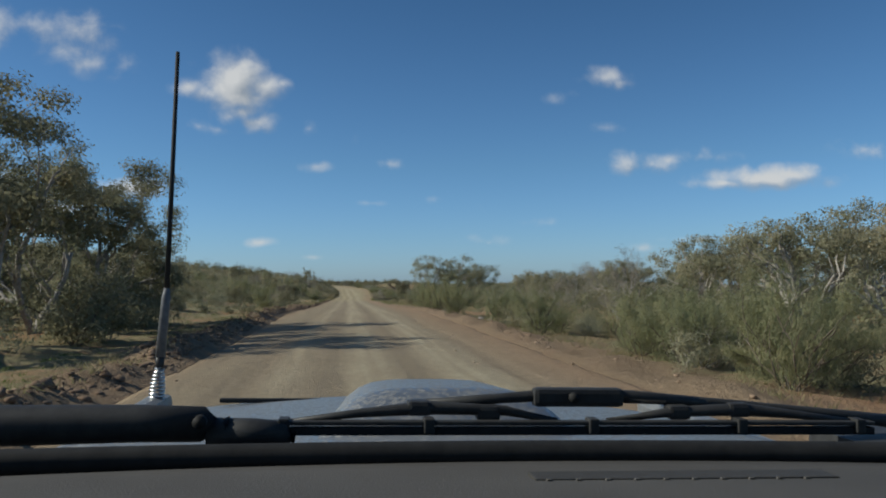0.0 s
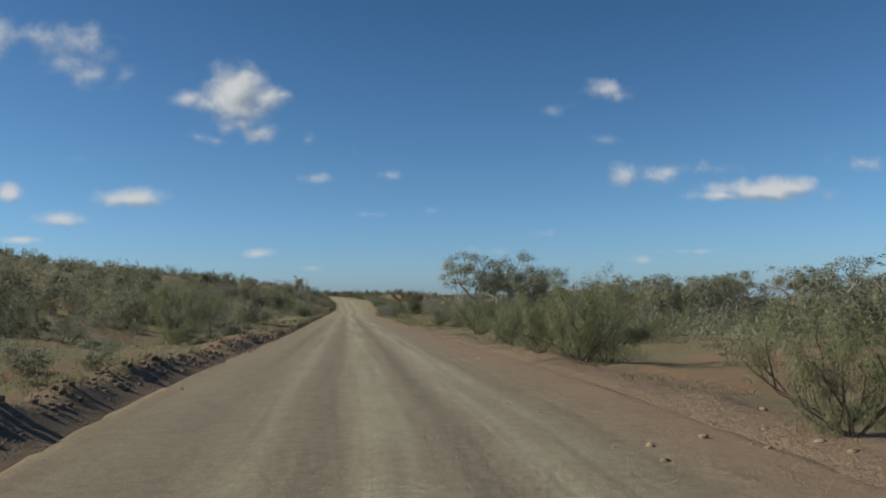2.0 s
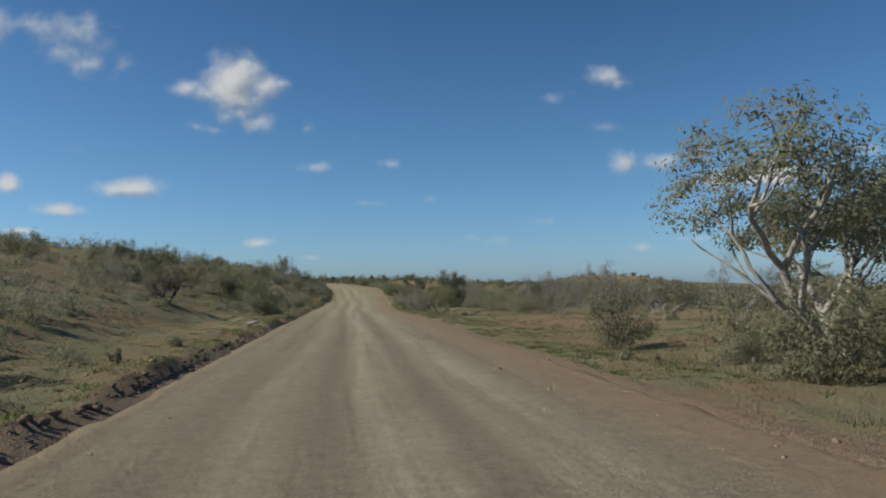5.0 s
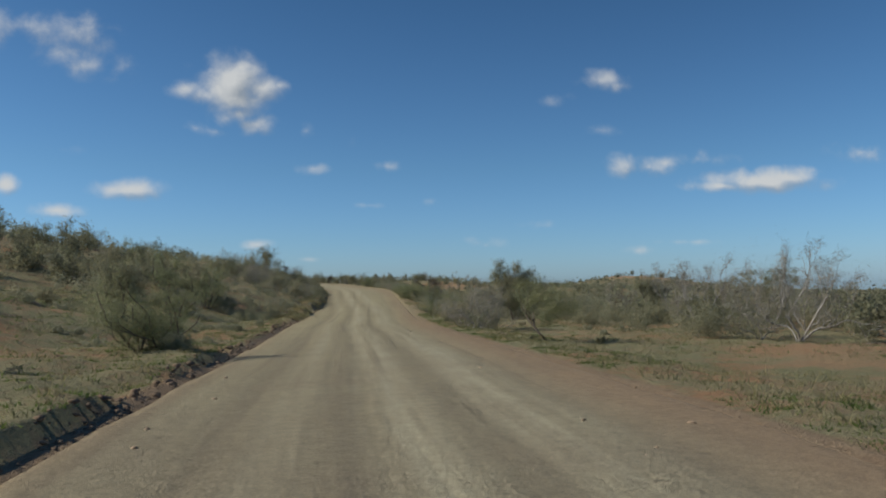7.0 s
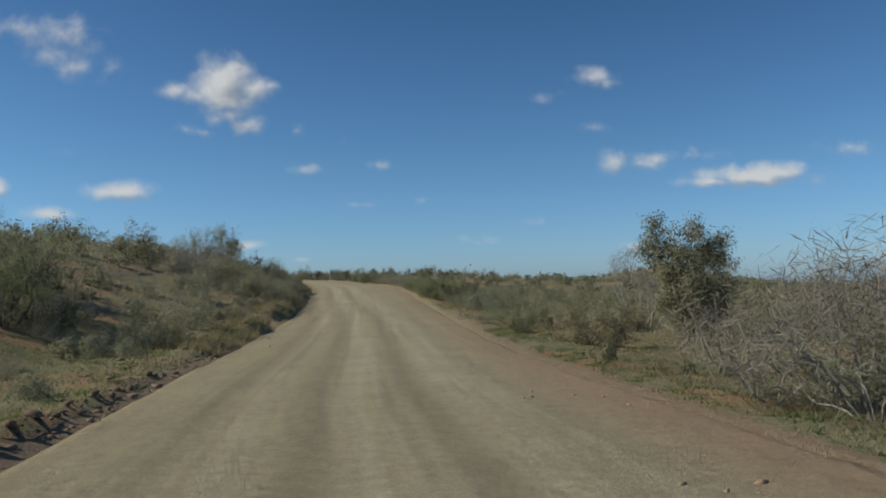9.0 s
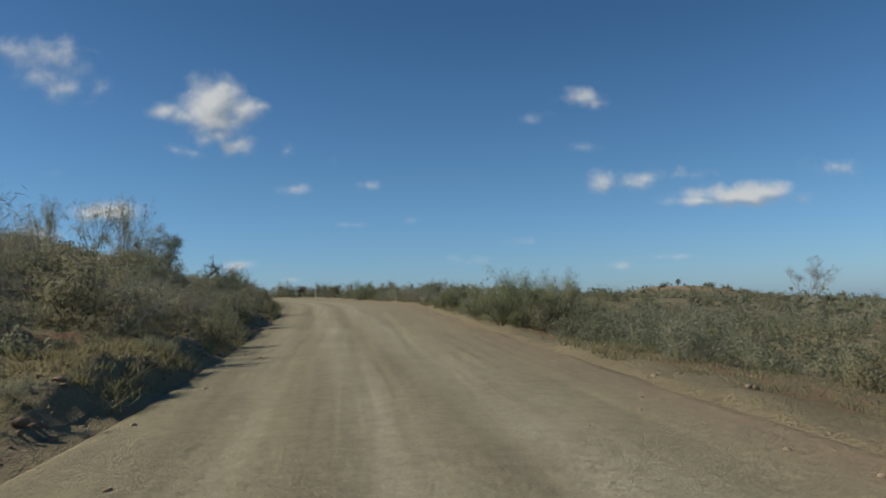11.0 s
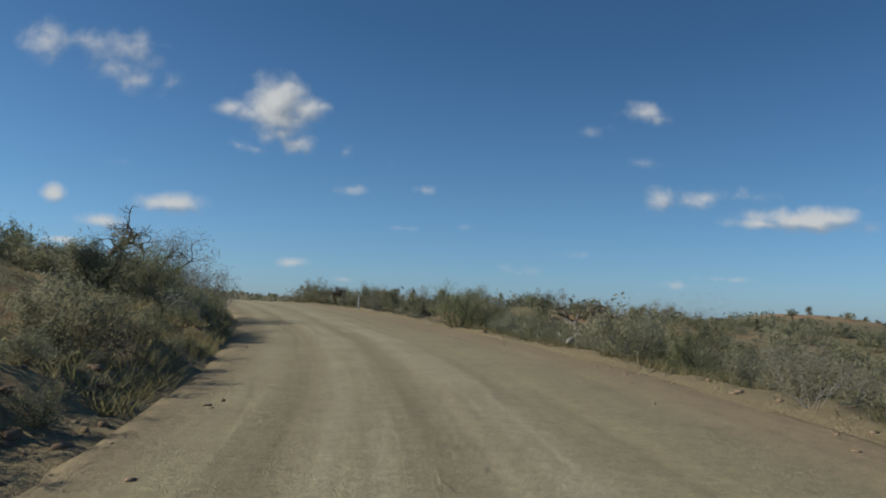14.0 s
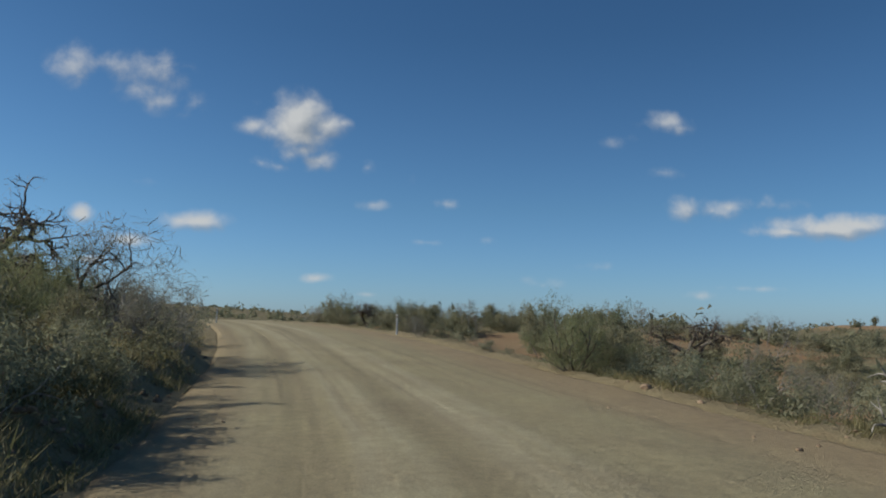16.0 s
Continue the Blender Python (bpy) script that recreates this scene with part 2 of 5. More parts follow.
def ground_material():
    k = Nodes("red_earth_and_dry_grass")
    big, mid, fine, tiny = k.noise(0.045, 4), k.noise(0.35, 5, 0.62), k.noise(3.2, 5, 0.65), k.noise(24, 4, 0.7)
    soil = k.mix(k.ramp(mid, (0.35, (0, 0, 0)), (0.65, (1, 1, 1))), (0.420, 0.240, 0.135), (0.335, 0.248, 0.158))
    straw = k.mix(fine, (0.235, 0.212, 0.115), (0.375, 0.330, 0.195))
    # bare patches: the turn-out, the clay pan, the mounds
    geo0 = k.n("ShaderNodeNewGeometry")
    bare = None
    for cx, cy, rx, ry in BARE + RED:
        v = k.n("ShaderNodeVectorMath")
        v.operation = "MULTIPLY_ADD"
        v.inputs[1].default_value, v.inputs[2].default_value = (1 / rx, 1 / ry, 0), (-cx / rx, -cy / ry, 0)
        k.to(geo0.outputs["Position"], v.inputs[0])
        ln = k.n("ShaderNodeVectorMath")
        ln.operation = "LENGTH"
        k.to(v.outputs[0], ln.inputs[0])
        bare = ln.outputs["Value"] if bare is None else k.calc("MINIMUM", bare, ln.outputs["Value"])
    bare = k.ramp(k.calc("ADD", bare, k.calc("MULTIPLY", k.calc("SUBTRACT", mid, 0.5), 0.9)), (0.72, (1, 1, 1)), (1.0, (0, 0, 0)))
    soil = k.mix(k.calc("MULTIPLY", bare, 0.6), soil, (0.400, 0.250, 0.145))
    grass = k.ramp(k.calc("ADD", k.calc("MULTIPLY", mid, 0.55), k.calc("MULTIPLY", fine, 0.45)), (0.38, (0, 0, 0)), (0.55, (1, 1, 1)))
    c = k.mix(k.calc("MULTIPLY", grass, k.calc("SUBTRACT", 1.0, k.calc("MULTIPLY", bare, 0.72))), soil, straw)
    green = k.ramp(k.calc("ADD", k.calc("MULTIPLY", big, 0.5), k.calc("MULTIPLY", fine, 0.5)), (0.48, (0, 0, 0)), (0.60, (1, 1, 1)))
    c = k.mix(k.calc("MULTIPLY", k.calc("MULTIPLY", green, 0.5), k.calc("SUBTRACT", 1.0, bare)), c, (0.190, 0.200, 0.090))
    # turned soil beside the road
    uv = k.n("ShaderNodeUVMap")
    sep = k.n("ShaderNodeSeparateXYZ")
    k.to(uv.outputs[0], sep.inputs[0])
    thin = k.ramp(k.calc("DIVIDE", sep.outputs[1], 300.0), (0.28, (0.1, 0.1, 0.1)), (0.34, (0.8, 0.8, 0.8)), (0.52, (0.8, 0.8, 0.8)), (0.58, (0.2, 0.2, 0.2)))
    verge = k.ramp(k.calc("ADD", k.calc("MULTIPLY", sep.outputs[0], thin), k.calc("MULTIPLY", k.calc("SUBTRACT", fine, 0.5), 0.25)), (0.13, (1, 1, 1)), (0.26, (0, 0, 0)))
    turned = k.mix(fine, (0.250, 0.175, 0.115), (0.415, 0.295, 0.195))
    sandy = k.mix(fine, (0.255, 0.196, 0.115), (0.480, 0.385, 0.230))
    turned = k.mix(k.ramp(k.calc("DIVIDE", sep.outputs[1], 300.0), (0.5, (0, 0, 0)), (0.6, (1, 1, 1))), turned, sandy)
    c = k.mix(k.calc("MULTIPLY", verge, 0.9), c, turned)
    c = k.mix(0.6, c, k.ramp(tiny, (0.28, (0.40, 0.40, 0.40)), (0.72, (1.06, 1.04, 1.02))), "MULTIPLY")
    # far scrub seen as one cover
    geo = k.n("ShaderNodeNewGeometry")
    dist = k.n("ShaderNodeVectorMath")
    dist.operation = "DISTANCE"
    k.to(geo.outputs["Position"], dist.inputs[0])
    dist.inputs[1].default_value = (0, 130, 0)
    far = k.ramp(k.calc("DIVIDE", dist.outputs["Value"], 1000.0), (0.10, (0, 0, 0)), (0.26, (1, 1, 1)))
    c = k.mix(k.calc("MULTIPLY", k.calc("MULTIPLY", far, 0.85), k.calc("SUBTRACT", 1.0, bare)), c, k.mix(mid, (0.13, 0.115, 0.068), (0.23, 0.19, 0.115)))
    k.bump(k.calc("ADD", tiny, k.calc("MULTIPLY", fine, 2.0)), 0.9, 0.09)
    return k.done(c, 0.97, spec=0.1)


def leaf_material(name, dark, light, dry):
    k = Nodes(name)
    geo = k.n("ShaderNodeNewGeometry")
    info = k.n("ShaderNodeObjectInfo")
    dark, light = tuple(0.85 * a + 0.15 * b for a, b in zip(dark, light)), tuple(0.2 * a + 0.8 * b for a, b in zip(dark, light))
    dry = tuple(0.55 * a + 0.45 * b for a, b in zip(dry, dark))
    c = k.mix(geo.outputs["Random Per Island"], dark, light)
    c = k.mix(k.ramp(k.calc("FRACT", k.calc("MULTIPLY", geo.outputs["Random Per Island"], 7.3), 0), (0.72, (0, 0, 0)), (0.9, (1, 1, 1))), c, dry)
    tint = k.ramp(info.outputs["Random"], (0.0, (0.84, 0.87, 0.84)), (1.0, (1.0, 0.97, 0.92)))
    c = k.mix(1.0, c, tint, "MULTIPLY")
    spot = k.n("ShaderNodeTexNoise", Scale=0.45, Detail=2.0)
    k.to(geo.outputs["Position"], spot.inputs["Vector"])
    c = k.mix(1.0, c, k.ramp(spot.outputs[0], (0.3, (0.74, 0.79, 0.74)), (0.7, (1.0, 0.97, 0.93))), "MULTIPLY")
    m = k.done(c, 0.6, spec=0.25)
    tr = k.n("ShaderNodeBsdfTranslucent")
    k.to(c, tr.inputs[0])
    mx = k.n("ShaderNodeMixShader")
    mx.inputs[0].default_value = 0.5
    out = k.t.nodes["Material Output"]
    k.to(k.p.outputs[0], mx.inputs[1]).to(tr.outputs[0], mx.inputs[2]).to(mx.outputs[0], out.inputs[0])
    return m


def bark_material(name, dark, light):
    k = Nodes(name)
    g = k.noise(9, 5, 0.65, stretch=(1, 1, 0.25))
    k.bump(g, 0.6, 0.03)
    return k.done(k.ramp(g, (0.3, dark), (0.7, light)), 0.9, spec=0.15)


def plain_rough(name, a, b, scale=20, rough=0.9, bump=0.5, dist=0.02):
    k = Nodes(name)
    g = k.noise(scale, 5, 0.65)
    k.bump(g, bump, dist)
    return k.done(k.ramp(g, (0.3, a), (0.7, b)), rough, spec=0.2)


MAT = {
    "gum": leaf_material("pale_olive_gum_leaves", (0.245, 0.238, 0.158), (0.430, 0.408, 0.285), (0.470, 0.400, 0.285)),
    "road": road_material(),
    "ground": ground_material(),
    "olive": leaf_material("olive_leaves", (0.250, 0.230, 0.145), (0.455, 0.412, 0.275), (0.53, 0.435, 0.290)),
    "green": leaf_material("green_leaves", (0.215, 0.224, 0.120), (0.395, 0.395, 0.228), (0.45, 0.40, 0.255)),
    "grey": leaf_material("grey_green_leaves", (0.280, 0.275, 0.192), (0.455, 0.438, 0.315), (0.52, 0.455, 0.325)),
    "dark": leaf_material("dark_leaves", (0.200, 0.194, 0.128), (0.380, 0.355, 0.235), (0.460, 0.385, 0.265)),
    "twigs": leaf_material("grey_dead_twigs", (0.238, 0.210, 0.175), (0.504, 0.455, 0.392), (0.336, 0.266, 0.196)),
    "pale_bark": bark_material("pale_smooth_bark", (0.22, 0.19, 0.16), (0.50, 0.46, 0.41)),
    "straw": leaf_material("dry_grass", (0.253, 0.213, 0.115), (0.460, 0.391, 0.230), (0.196, 0.207, 0.081)),
    "herb": leaf_material("low_green_herbs", (0.11, 0.155, 0.042), (0.24, 0.28, 0.09), (0.30, 0.26, 0.13)),
    "bark": bark_material("grey_brown_bark", (0.07, 0.055, 0.045), (0.20, 0.165, 0.13)),
    "dead": bark_material("bleached_dead_wood", (0.176, 0.155, 0.135), (0.432, 0.392, 0.351)),
    "stone": plain_rough("red_stone", (0.20, 0.137, 0.092), (0.36, 0.255, 0.170), 14, 0.95, 0.6),
    "clod": plain_rough("dark_turned_soil", (0.125, 0.085, 0.058), (0.250, 0.172, 0.115), 16, 0.97, 0.6),
    "pale_stone": plain_rough("pale_stone", (0.26, 0.22, 0.18), (0.48, 0.43, 0.37), 14, 0.95, 0.6),
    "post": plain_rough("white_painted_post", (0.50, 0.48, 0.45), (0.78, 0.77, 0.74), 18, 0.7, 0.2),
}

# ---------------------------------------------------------------- the lie of the land


def value_noise(x, y, scale, seed=0):
    x, y = np.asarray(x, float) / scale, np.asarray(y, float) / scale
    xi, yi = np.floor(x).astype(np.int64), np.floor(y).astype(np.int64)
    fx, fy = x - xi, y - yi
    fx, fy = fx * fx * (3 - 2 * fx), fy * fy * (3 - 2 * fy)

    def h(a, b):
        n = (a * 374761393 + b * 668265263 + seed * 974711) & 0x7FFFFFFF
        n = ((n ^ (n >> 13)) * 1274126177) & 0x7FFFFFFF
        return ((n ^ (n >> 16)) & 0xFFFF) / 65535.0

    a = h(xi, yi) * (1 - fx) + h(xi + 1, yi) * fx
    b = h(xi, yi + 1) * (1 - fx) + h(xi + 1, yi + 1) * fx
    return a * (1 - fy) + b * fy


def smooth(a, b, x):
    t = np.clip((np.asarray(x, float) - a) / (b - a), 0, 1)
    return t * t * (3 - 2 * t)


# stations along the road: y, height, left edge, right edge
STATIONS = [
    (-4000, 0.0, -3.6, 4.6), (-40, 0.0, -3.6, 4.6), (0, 0.0, -3.4, 4.6), (25, 0.01, -3.4, 4.5), (50, -0.18, -4.0, 5.0),
    (66, -0.44, -3.7, 4.8), (85, -0.74, -3.6, 4.7), (106, -1.03, -3.7, 4.6), (125, -1.22, -3.7, 4.7), (140, -1.46, -3.7, 4.6),
    (160, -1.70, -3.8, 4.3), (171, -1.66, -3.3, 4.6), (180, -1.46, -2.8, 5.0), (195, -1.05, -2.5, 5.3), (210, -0.58, -2.7, 5.8),
    (220, -0.20, -2.9, 5.8), (231, 0.06, -3.8, 5.4), (240, 0.22, -5.2, 4.4), (250, 0.46, -7.0, 2.5), (260, 0.80, -9.2, 0.1),
    (272, 1.15, -12.3, -3.0), (290, 1.45, -18.0, -9.0), (310, 1.45, -25.5, -16.5),
]
_S = np.array(STATIONS)


def _along(col, y):
    """Linear stations, softened by averaging over a few metres."""
    y = np.asarray(y, float)
    return sum(np.interp(y + d, _S[:, 0], _S[:, col]) for d in (-6, -3, 0, 3, 6)) / 5


def road_z(y):
    return _along(1, y)


def road_left(y):
    return _along(2, y)


def road_right(y):
    return _along(3, y)


def land(x, y):
    """Height of the ground beside and under the road."""
    x, y = np.asarray(x, float), np.asarray(y, float)
    zl, l, r = road_z(y), road_left(y), road_right(y)
    lo, ro = l - x, x - r  # metres outside either edge
    fade = 1 - smooth(400, 900, np.hypot(x, y - 150))
    base = zl * fade
    n2, n3 = value_noise(x, y, 4.0, 2), value_noise(x, y, 17.0, 3)
    u, v = 0.8 * x + 0.6 * y, 0.8 * y - 0.6 * x
    n1 = np.clip(0.5 + 1.5 * (0.6 * value_noise(u, v, 1.7, 1) + 0.4 * value_noise(v, u, 0.63, 8) - 0.5), 0, 1)
    n0 = value_noise(x, y, 0.45, 5)
    out = np.maximum(np.maximum(lo, ro), 0)
    # left: graded windrow, low lip, then a cut bank under the hill
    wind = 0.30 * np.exp(-((lo - 0.75) / 0.58) ** 2) * (1 - smooth(50, 78, y)) * (0.45 + 0.9 * n1)
    lip = 0.20 * smooth(0.0, 0.25, lo - 0.25 * n1) * smooth(50, 78, y) * (1 - smooth(150, 172, y)) * (0.4 + 1.1 * n1)
    bank = (0.40 * smooth(0.05, 0.95, lo + 0.7 * (n1 - 0.5)) * (0.5 + 0.9 * n1)) * smooth(158, 180, y) * (1 - smooth(248, 275, y))
    start = 4 - 3 * smooth(160, 188, y)
    cap = 40 - 20 * smooth(170, 200, y)
    rise = np.interp(y, [-60, 0, 50, 80, 110, 180, 200, 240, 265, 310, 420], [0.03, 0.04, 0.09, 0.20, 0.26, 0.28, 0.30, 0.30, 0.20, 0.08, 0.02])
    hill = rise * cap * np.tanh(np.maximum(lo - start, 0) / cap) * (1 - smooth(90, 260, lo))
    # right: low windrow, open flat, then the road stands above a hollow
    rwind = 0.15 * np.exp(-((ro - 0.6) / 0.6) ** 2) * (1 - smooth(55, 75, y)) * (0.3 + 1.0 * n1)
    rberm = 0.12 * np.exp(-((ro - 0.4) / 0.6) ** 2) * smooth(165, 185, y) * (0.4 + 0.9 * n1)
    hollow = -2.3 * smooth(0.2, 11, ro) * smooth(160, 200, y) * (1 - smooth(255, 300, y)) * (1 - smooth(30, 70, ro))
    flat = -0.25 * smooth(0.4, 5, ro) * (1 - smooth(160, 190, y))
    mound = 4.3 * np.exp(-(((x - 115) / 15) ** 2) / 2 - (((y - 408) / 24) ** 2) / 2) + 2.6 * np.exp(-(((x - 146) / 17) ** 2) / 2 - (((y - 420) / 22) ** 2) / 2)
    low = -1.8 * smooth(30, 70, ro) * smooth(90, 170, y)
    ridge = 5.2 * np.exp(-(((x + 120) / 70) ** 2) / 2 - (((y - 520) / 60) ** 2) / 2)
    rough = (0.16 * (n1 - 0.5) + 0.10 * (n0 - 0.5) + 0.16 * (n0 - 0.5) * smooth(165, 182, y) * (lo > 0) * (lo < 4)) * smooth(0, 0.8, out) + 0.35 * (n2 - 0.5) * smooth(1, 6, out) + 1.1 * (n3 - 0.5) * smooth(6, 30, out)
    far = 2.2 * (value_noise(x, y, 260, 7) - 0.45) * smooth(120, 420, np.hypot(x, y - 130))
    # away to the right the country falls gently
    away = np.hypot(x, y - 150)
    fall = -0.019 * np.clip(away - 70, 0, 3000) * smooth(0.36, 0.62, np.arctan2(x, np.maximum(y - 150, 1.0))) * smooth(20, 60, x)
    under = -0.12 * (out <= 0)
    return fall + base + wind + lip + bank + hill + rwind + rberm + hollow + flat + mound + low + ridge + rough + far + under


def road_height(x, y):
    l, r = road_left(y), road_right(y)
    s = np.clip((x - l) / (r - l), 0, 1)
    crown = 0.10 * (1 - (2 * s - 1) ** 2)
    n = value_noise(x, y, 0.8, 11) - 0.5
    rut = sum(-0.022 * np.exp(-((s - c) / 0.035) ** 2) for c in (0.22, 0.42, 0.6, 0.8))
    return road_z(y) + crown + rut + 0.02 * n + 0.03 * (value_noise(x, y, 3.5, 12) - 0.5) - 0.05 * (s * (1 - s) < 0.01)


def ground_at(x, y):
    l, r = float(road_left(y)), float(road_right(y))
    return float(road_height(x, y)) if l < x < r else float(land(x, y))


def quick_mesh(name, verts, faces, smooth_shade=False):
    """A mesh from arrays: verts (n, 3), faces (m, k)."""
    verts, faces = np.asarray(verts, np.float32), np.asarray(faces, np.int32)
    me = bpy.data.meshes.new(name)
    me.vertices.add(len(verts))
    me.vertices.foreach_set("co", verts.ravel())
    m, k = faces.shape
    me.loops.add(m * k)
    me.loops.foreach_set("vertex_index", faces.ravel())
    me.polygons.add(m)
    me.polygons.foreach_set("loop_start", np.arange(0, m * k, k, dtype=np.int32))
    me.polygons.foreach_set("loop_total", np.full(m, k, np.int32))
    if smooth_shade:
        me.polygons.foreach_set("use_smooth", np.ones(m, bool))
    me.update(calc_edges=True)
    return me


def grid_faces(rows, cols):
    i = np.arange(rows - 1)[:, None] * cols + np.arange(cols - 1)[None, :]
    i = i.ravel()
    return np.stack([i, i + 1, i + cols + 1, i + cols], -1)


def lay_uv(me, uv):
    layer = me.uv_layers.new(name="UVMap")
    flat = uv.reshape(-1, 2).astype(np.float32)
    idx = np.empty(len(me.loops), np.int32)
    me.loops.foreach_get("vertex_index", idx)
    layer.data.foreach_set("uv", flat[idx].ravel())


def build_ground():
    near = np.concatenate([np.arange(-40, 0, 1.0), np.arange(0, 262, 0.55), np.arange(262, 340, 1.2)])
    ys = np.concatenate([-np.geomspace(4600, 44, 26), near, 340 + np.geomspace(2, 4500, 60)])
    off = np.concatenate([np.arange(0.02, 3.2, 0.2), np.arange(3.5, 12, 0.7), np.geomspace(12.6, 150, 26), np.geomspace(190, 4600, 10)])
    l, r = road_left(ys)[:, None], road_right(ys)[:, None]
    x = np.concatenate([l - off[::-1][None, :], l + 0.3, (l + r) / 2, r - 0.3, r + off[None, :]], 1)
    y = np.broadcast_to(ys[:, None], x.shape)
    z = land(x, y)
    me = quick_mesh("ground", np.stack([x, y, z], -1).reshape(-1, 3), grid_faces(*x.shape), True)
    lay_uv(me, np.stack([np.maximum(np.maximum(l - x, x - r), 0), y], -1))
    ob = new("ground", me)
    ob.data.materials.append(MAT["ground"])
    return tagged(ob, "red outback earth with dry grass and green herbs", "ground", kind="structure")


def build_road():
    ys = np.concatenate([np.arange(-60, 345, 0.45)])
    s = np.linspace(0, 1, 49)
    l, r = road_left(ys)[:, None] - 0.12, road_right(ys)[:, None] + 0.12
    wob = 0.25 * (value_noise(ys, ys * 0, 2.3, 21) - 0.5)[:, None]
    x = l + (r - l) * s[None, :] + wob * (2 * s[None, :] - 1)
    y = np.broadcast_to(ys[:, None], x.shape)
    z = road_height(x, y)
    z[:, 0] -= 0.1
    z[:, -1] -= 0.1
    me = quick_mesh("road", np.stack([x, y, z], -1).reshape(-1, 3), grid_faces(*x.shape), True)
    lay_uv(me, np.stack([x - (l + r) / 2, y], -1))
    ob = new("road", me)
    me.materials.append(MAT["road"])
    return tagged(ob, "unsealed dirt road with pale wheel tracks and loose red shoulders", "road", kind="structure")


build_ground()
build_road()


def part(name, mesh, material, parent, label=""):
    """Links a mesh as one object under a thing or a part."""
    if isinstance(mesh, bmesh.types.BMesh):
        me = bpy.data.meshes.new(name)
        mesh.to_mesh(me)
        mesh.free()
        mesh = me
    ob = new(name, mesh)
    ob.parent = parent
    if not mesh.materials:
        mesh.materials.append(material)
    return tagged(ob, label)

# ---------------------------------------------------------------- plants


def tubes(branches):
    """Tapered tubes round polylines: [(points, radii), ...]."""
    V, Fc, base = [], [], 0
    for pts, rad in branches:
        sides = 5 if rad[0] > 0.03 else 3
        ang = np.linspace(0, 2 * np.pi, sides, endpoint=False)
        pts, rad = np.asarray(pts), np.asarray(rad)
        d = np.gradient(pts, axis=0)
        d /= np.linalg.norm(d, axis=1)[:, None] + 1e-9
        ref = np.where(np.abs(d[:, 2:3]) > 0.9, np.array([[1.0, 0, 0]]), np.array([[0, 0, 1.0]]))
        a = np.cross(d, ref)
        a /= np.linalg.norm(a, axis=1)[:, None] + 1e-9
        b = np.cross(d, a)
        ring = pts[:, None] + rad[:, None, None] * (a[:, None] * np.cos(ang)[None, :, None] + b[:, None] * np.sin(ang)[None, :, None])
        n = len(pts)
        V.append(ring.reshape(-1, 3))
        i = np.arange(n - 1)[:, None] * sides + np.arange(sides)[None, :]
        j = np.arange(n - 1)[:, None] * sides + (np.arange(sides)[None, :] + 1) % sides
        Fc.append(base + np.stack([i, j, j + sides, i + sides], -1).reshape(-1, 4))
        base += n * sides
    return np.concatenate(V), np.concatenate(Fc)


def grow(rng, start, way, length, radius, depth, out, tips, fork=2.4, spread=0.6, lift=0.15, shrink=0.68, wander=0.22, level=0):
    """A limb that wanders, tapers and forks; fills out with tubes and tips with leafy ends."""
    n = 6 if level == 0 else (5 if depth else 4)
    pts, p, d = [np.array(start, float)], np.array(start, float), np.array(way, float)
    for _ in range(n - 1):
        d = d + rng.normal(0, wander, 3) + np.array([0, 0, lift * 0.3])
        d /= np.linalg.norm(d)
        p = p + d * length / (n - 1)
        pts.append(p)
    out.append((pts, np.linspace(radius, radius * (0.62 if depth else 0.3), n)))
    if depth == 0:
        tips.append(np.array(pts[1:]))
        return
    if depth == 1:
        tips.append(np.array(pts[3:]))
    k = int(fork) + (rng.random() < fork % 1)
    for i in range(k):
        at = rng.integers(2, n) if i else n - 1
        side = rng.normal(0, 1, 3)
        side -= d * (side @ d)
        side /= np.linalg.norm(side) + 1e-9
        w = d + side * spread * rng.uniform(0.6, 1.35) + np.array([0, 0, lift])
        grow(rng, pts[at], w / np.linalg.norm(w), length * shrink * rng.uniform(0.75, 1.2), radius * 0.6, depth - 1, out, tips, fork, spread, lift, shrink, wander, level + 1)


def leaves(rng, tips, count, size, puff, along=0.0, slim=0.35, flat=1.0):
    """Small blades scattered round the ends of the limbs, three corners each."""
    P = np.concatenate(tips)
    q = np.clip(rng.normal(0, puff, (count, 3)), -1.5 * puff, 1.5 * puff) * np.array([1, 1, flat])
    c = P[rng.integers(0, len(P), count)] + q
    # leaves turn their faces outwards, from their clump and from the whole plant
    away = c - P.mean(0) * np.array([1, 1, 0.7])
    face = 0.75 * q / (np.linalg.norm(q, axis=1)[:, None] + 1e-9) + 0.75 * away / (np.linalg.norm(away, axis=1)[:, None] + 1e-9) + rng.normal(0, 0.42, (count, 3)) + np.array([0, 0, 0.2])
    face /= np.linalg.norm(face, axis=1)[:, None]
    d = rng.normal(0, 1, (count, 3))
    d[:, 2] += along * 2.2
    d -= face * (d * face).sum(1)[:, None]
    d /= np.linalg.norm(d, axis=1)[:, None]
    w = np.cross(face, d)
    s = size * rng.uniform(0.6, 1.5, (count, 1))
    a, b = d * s, w * s * slim
    V = np.stack([c - a - b, c - a * 0.6 + b, c + a], 1)
    V[:, :, 2] = np.maximum(V[:, :, 2], 0.02)
    return V


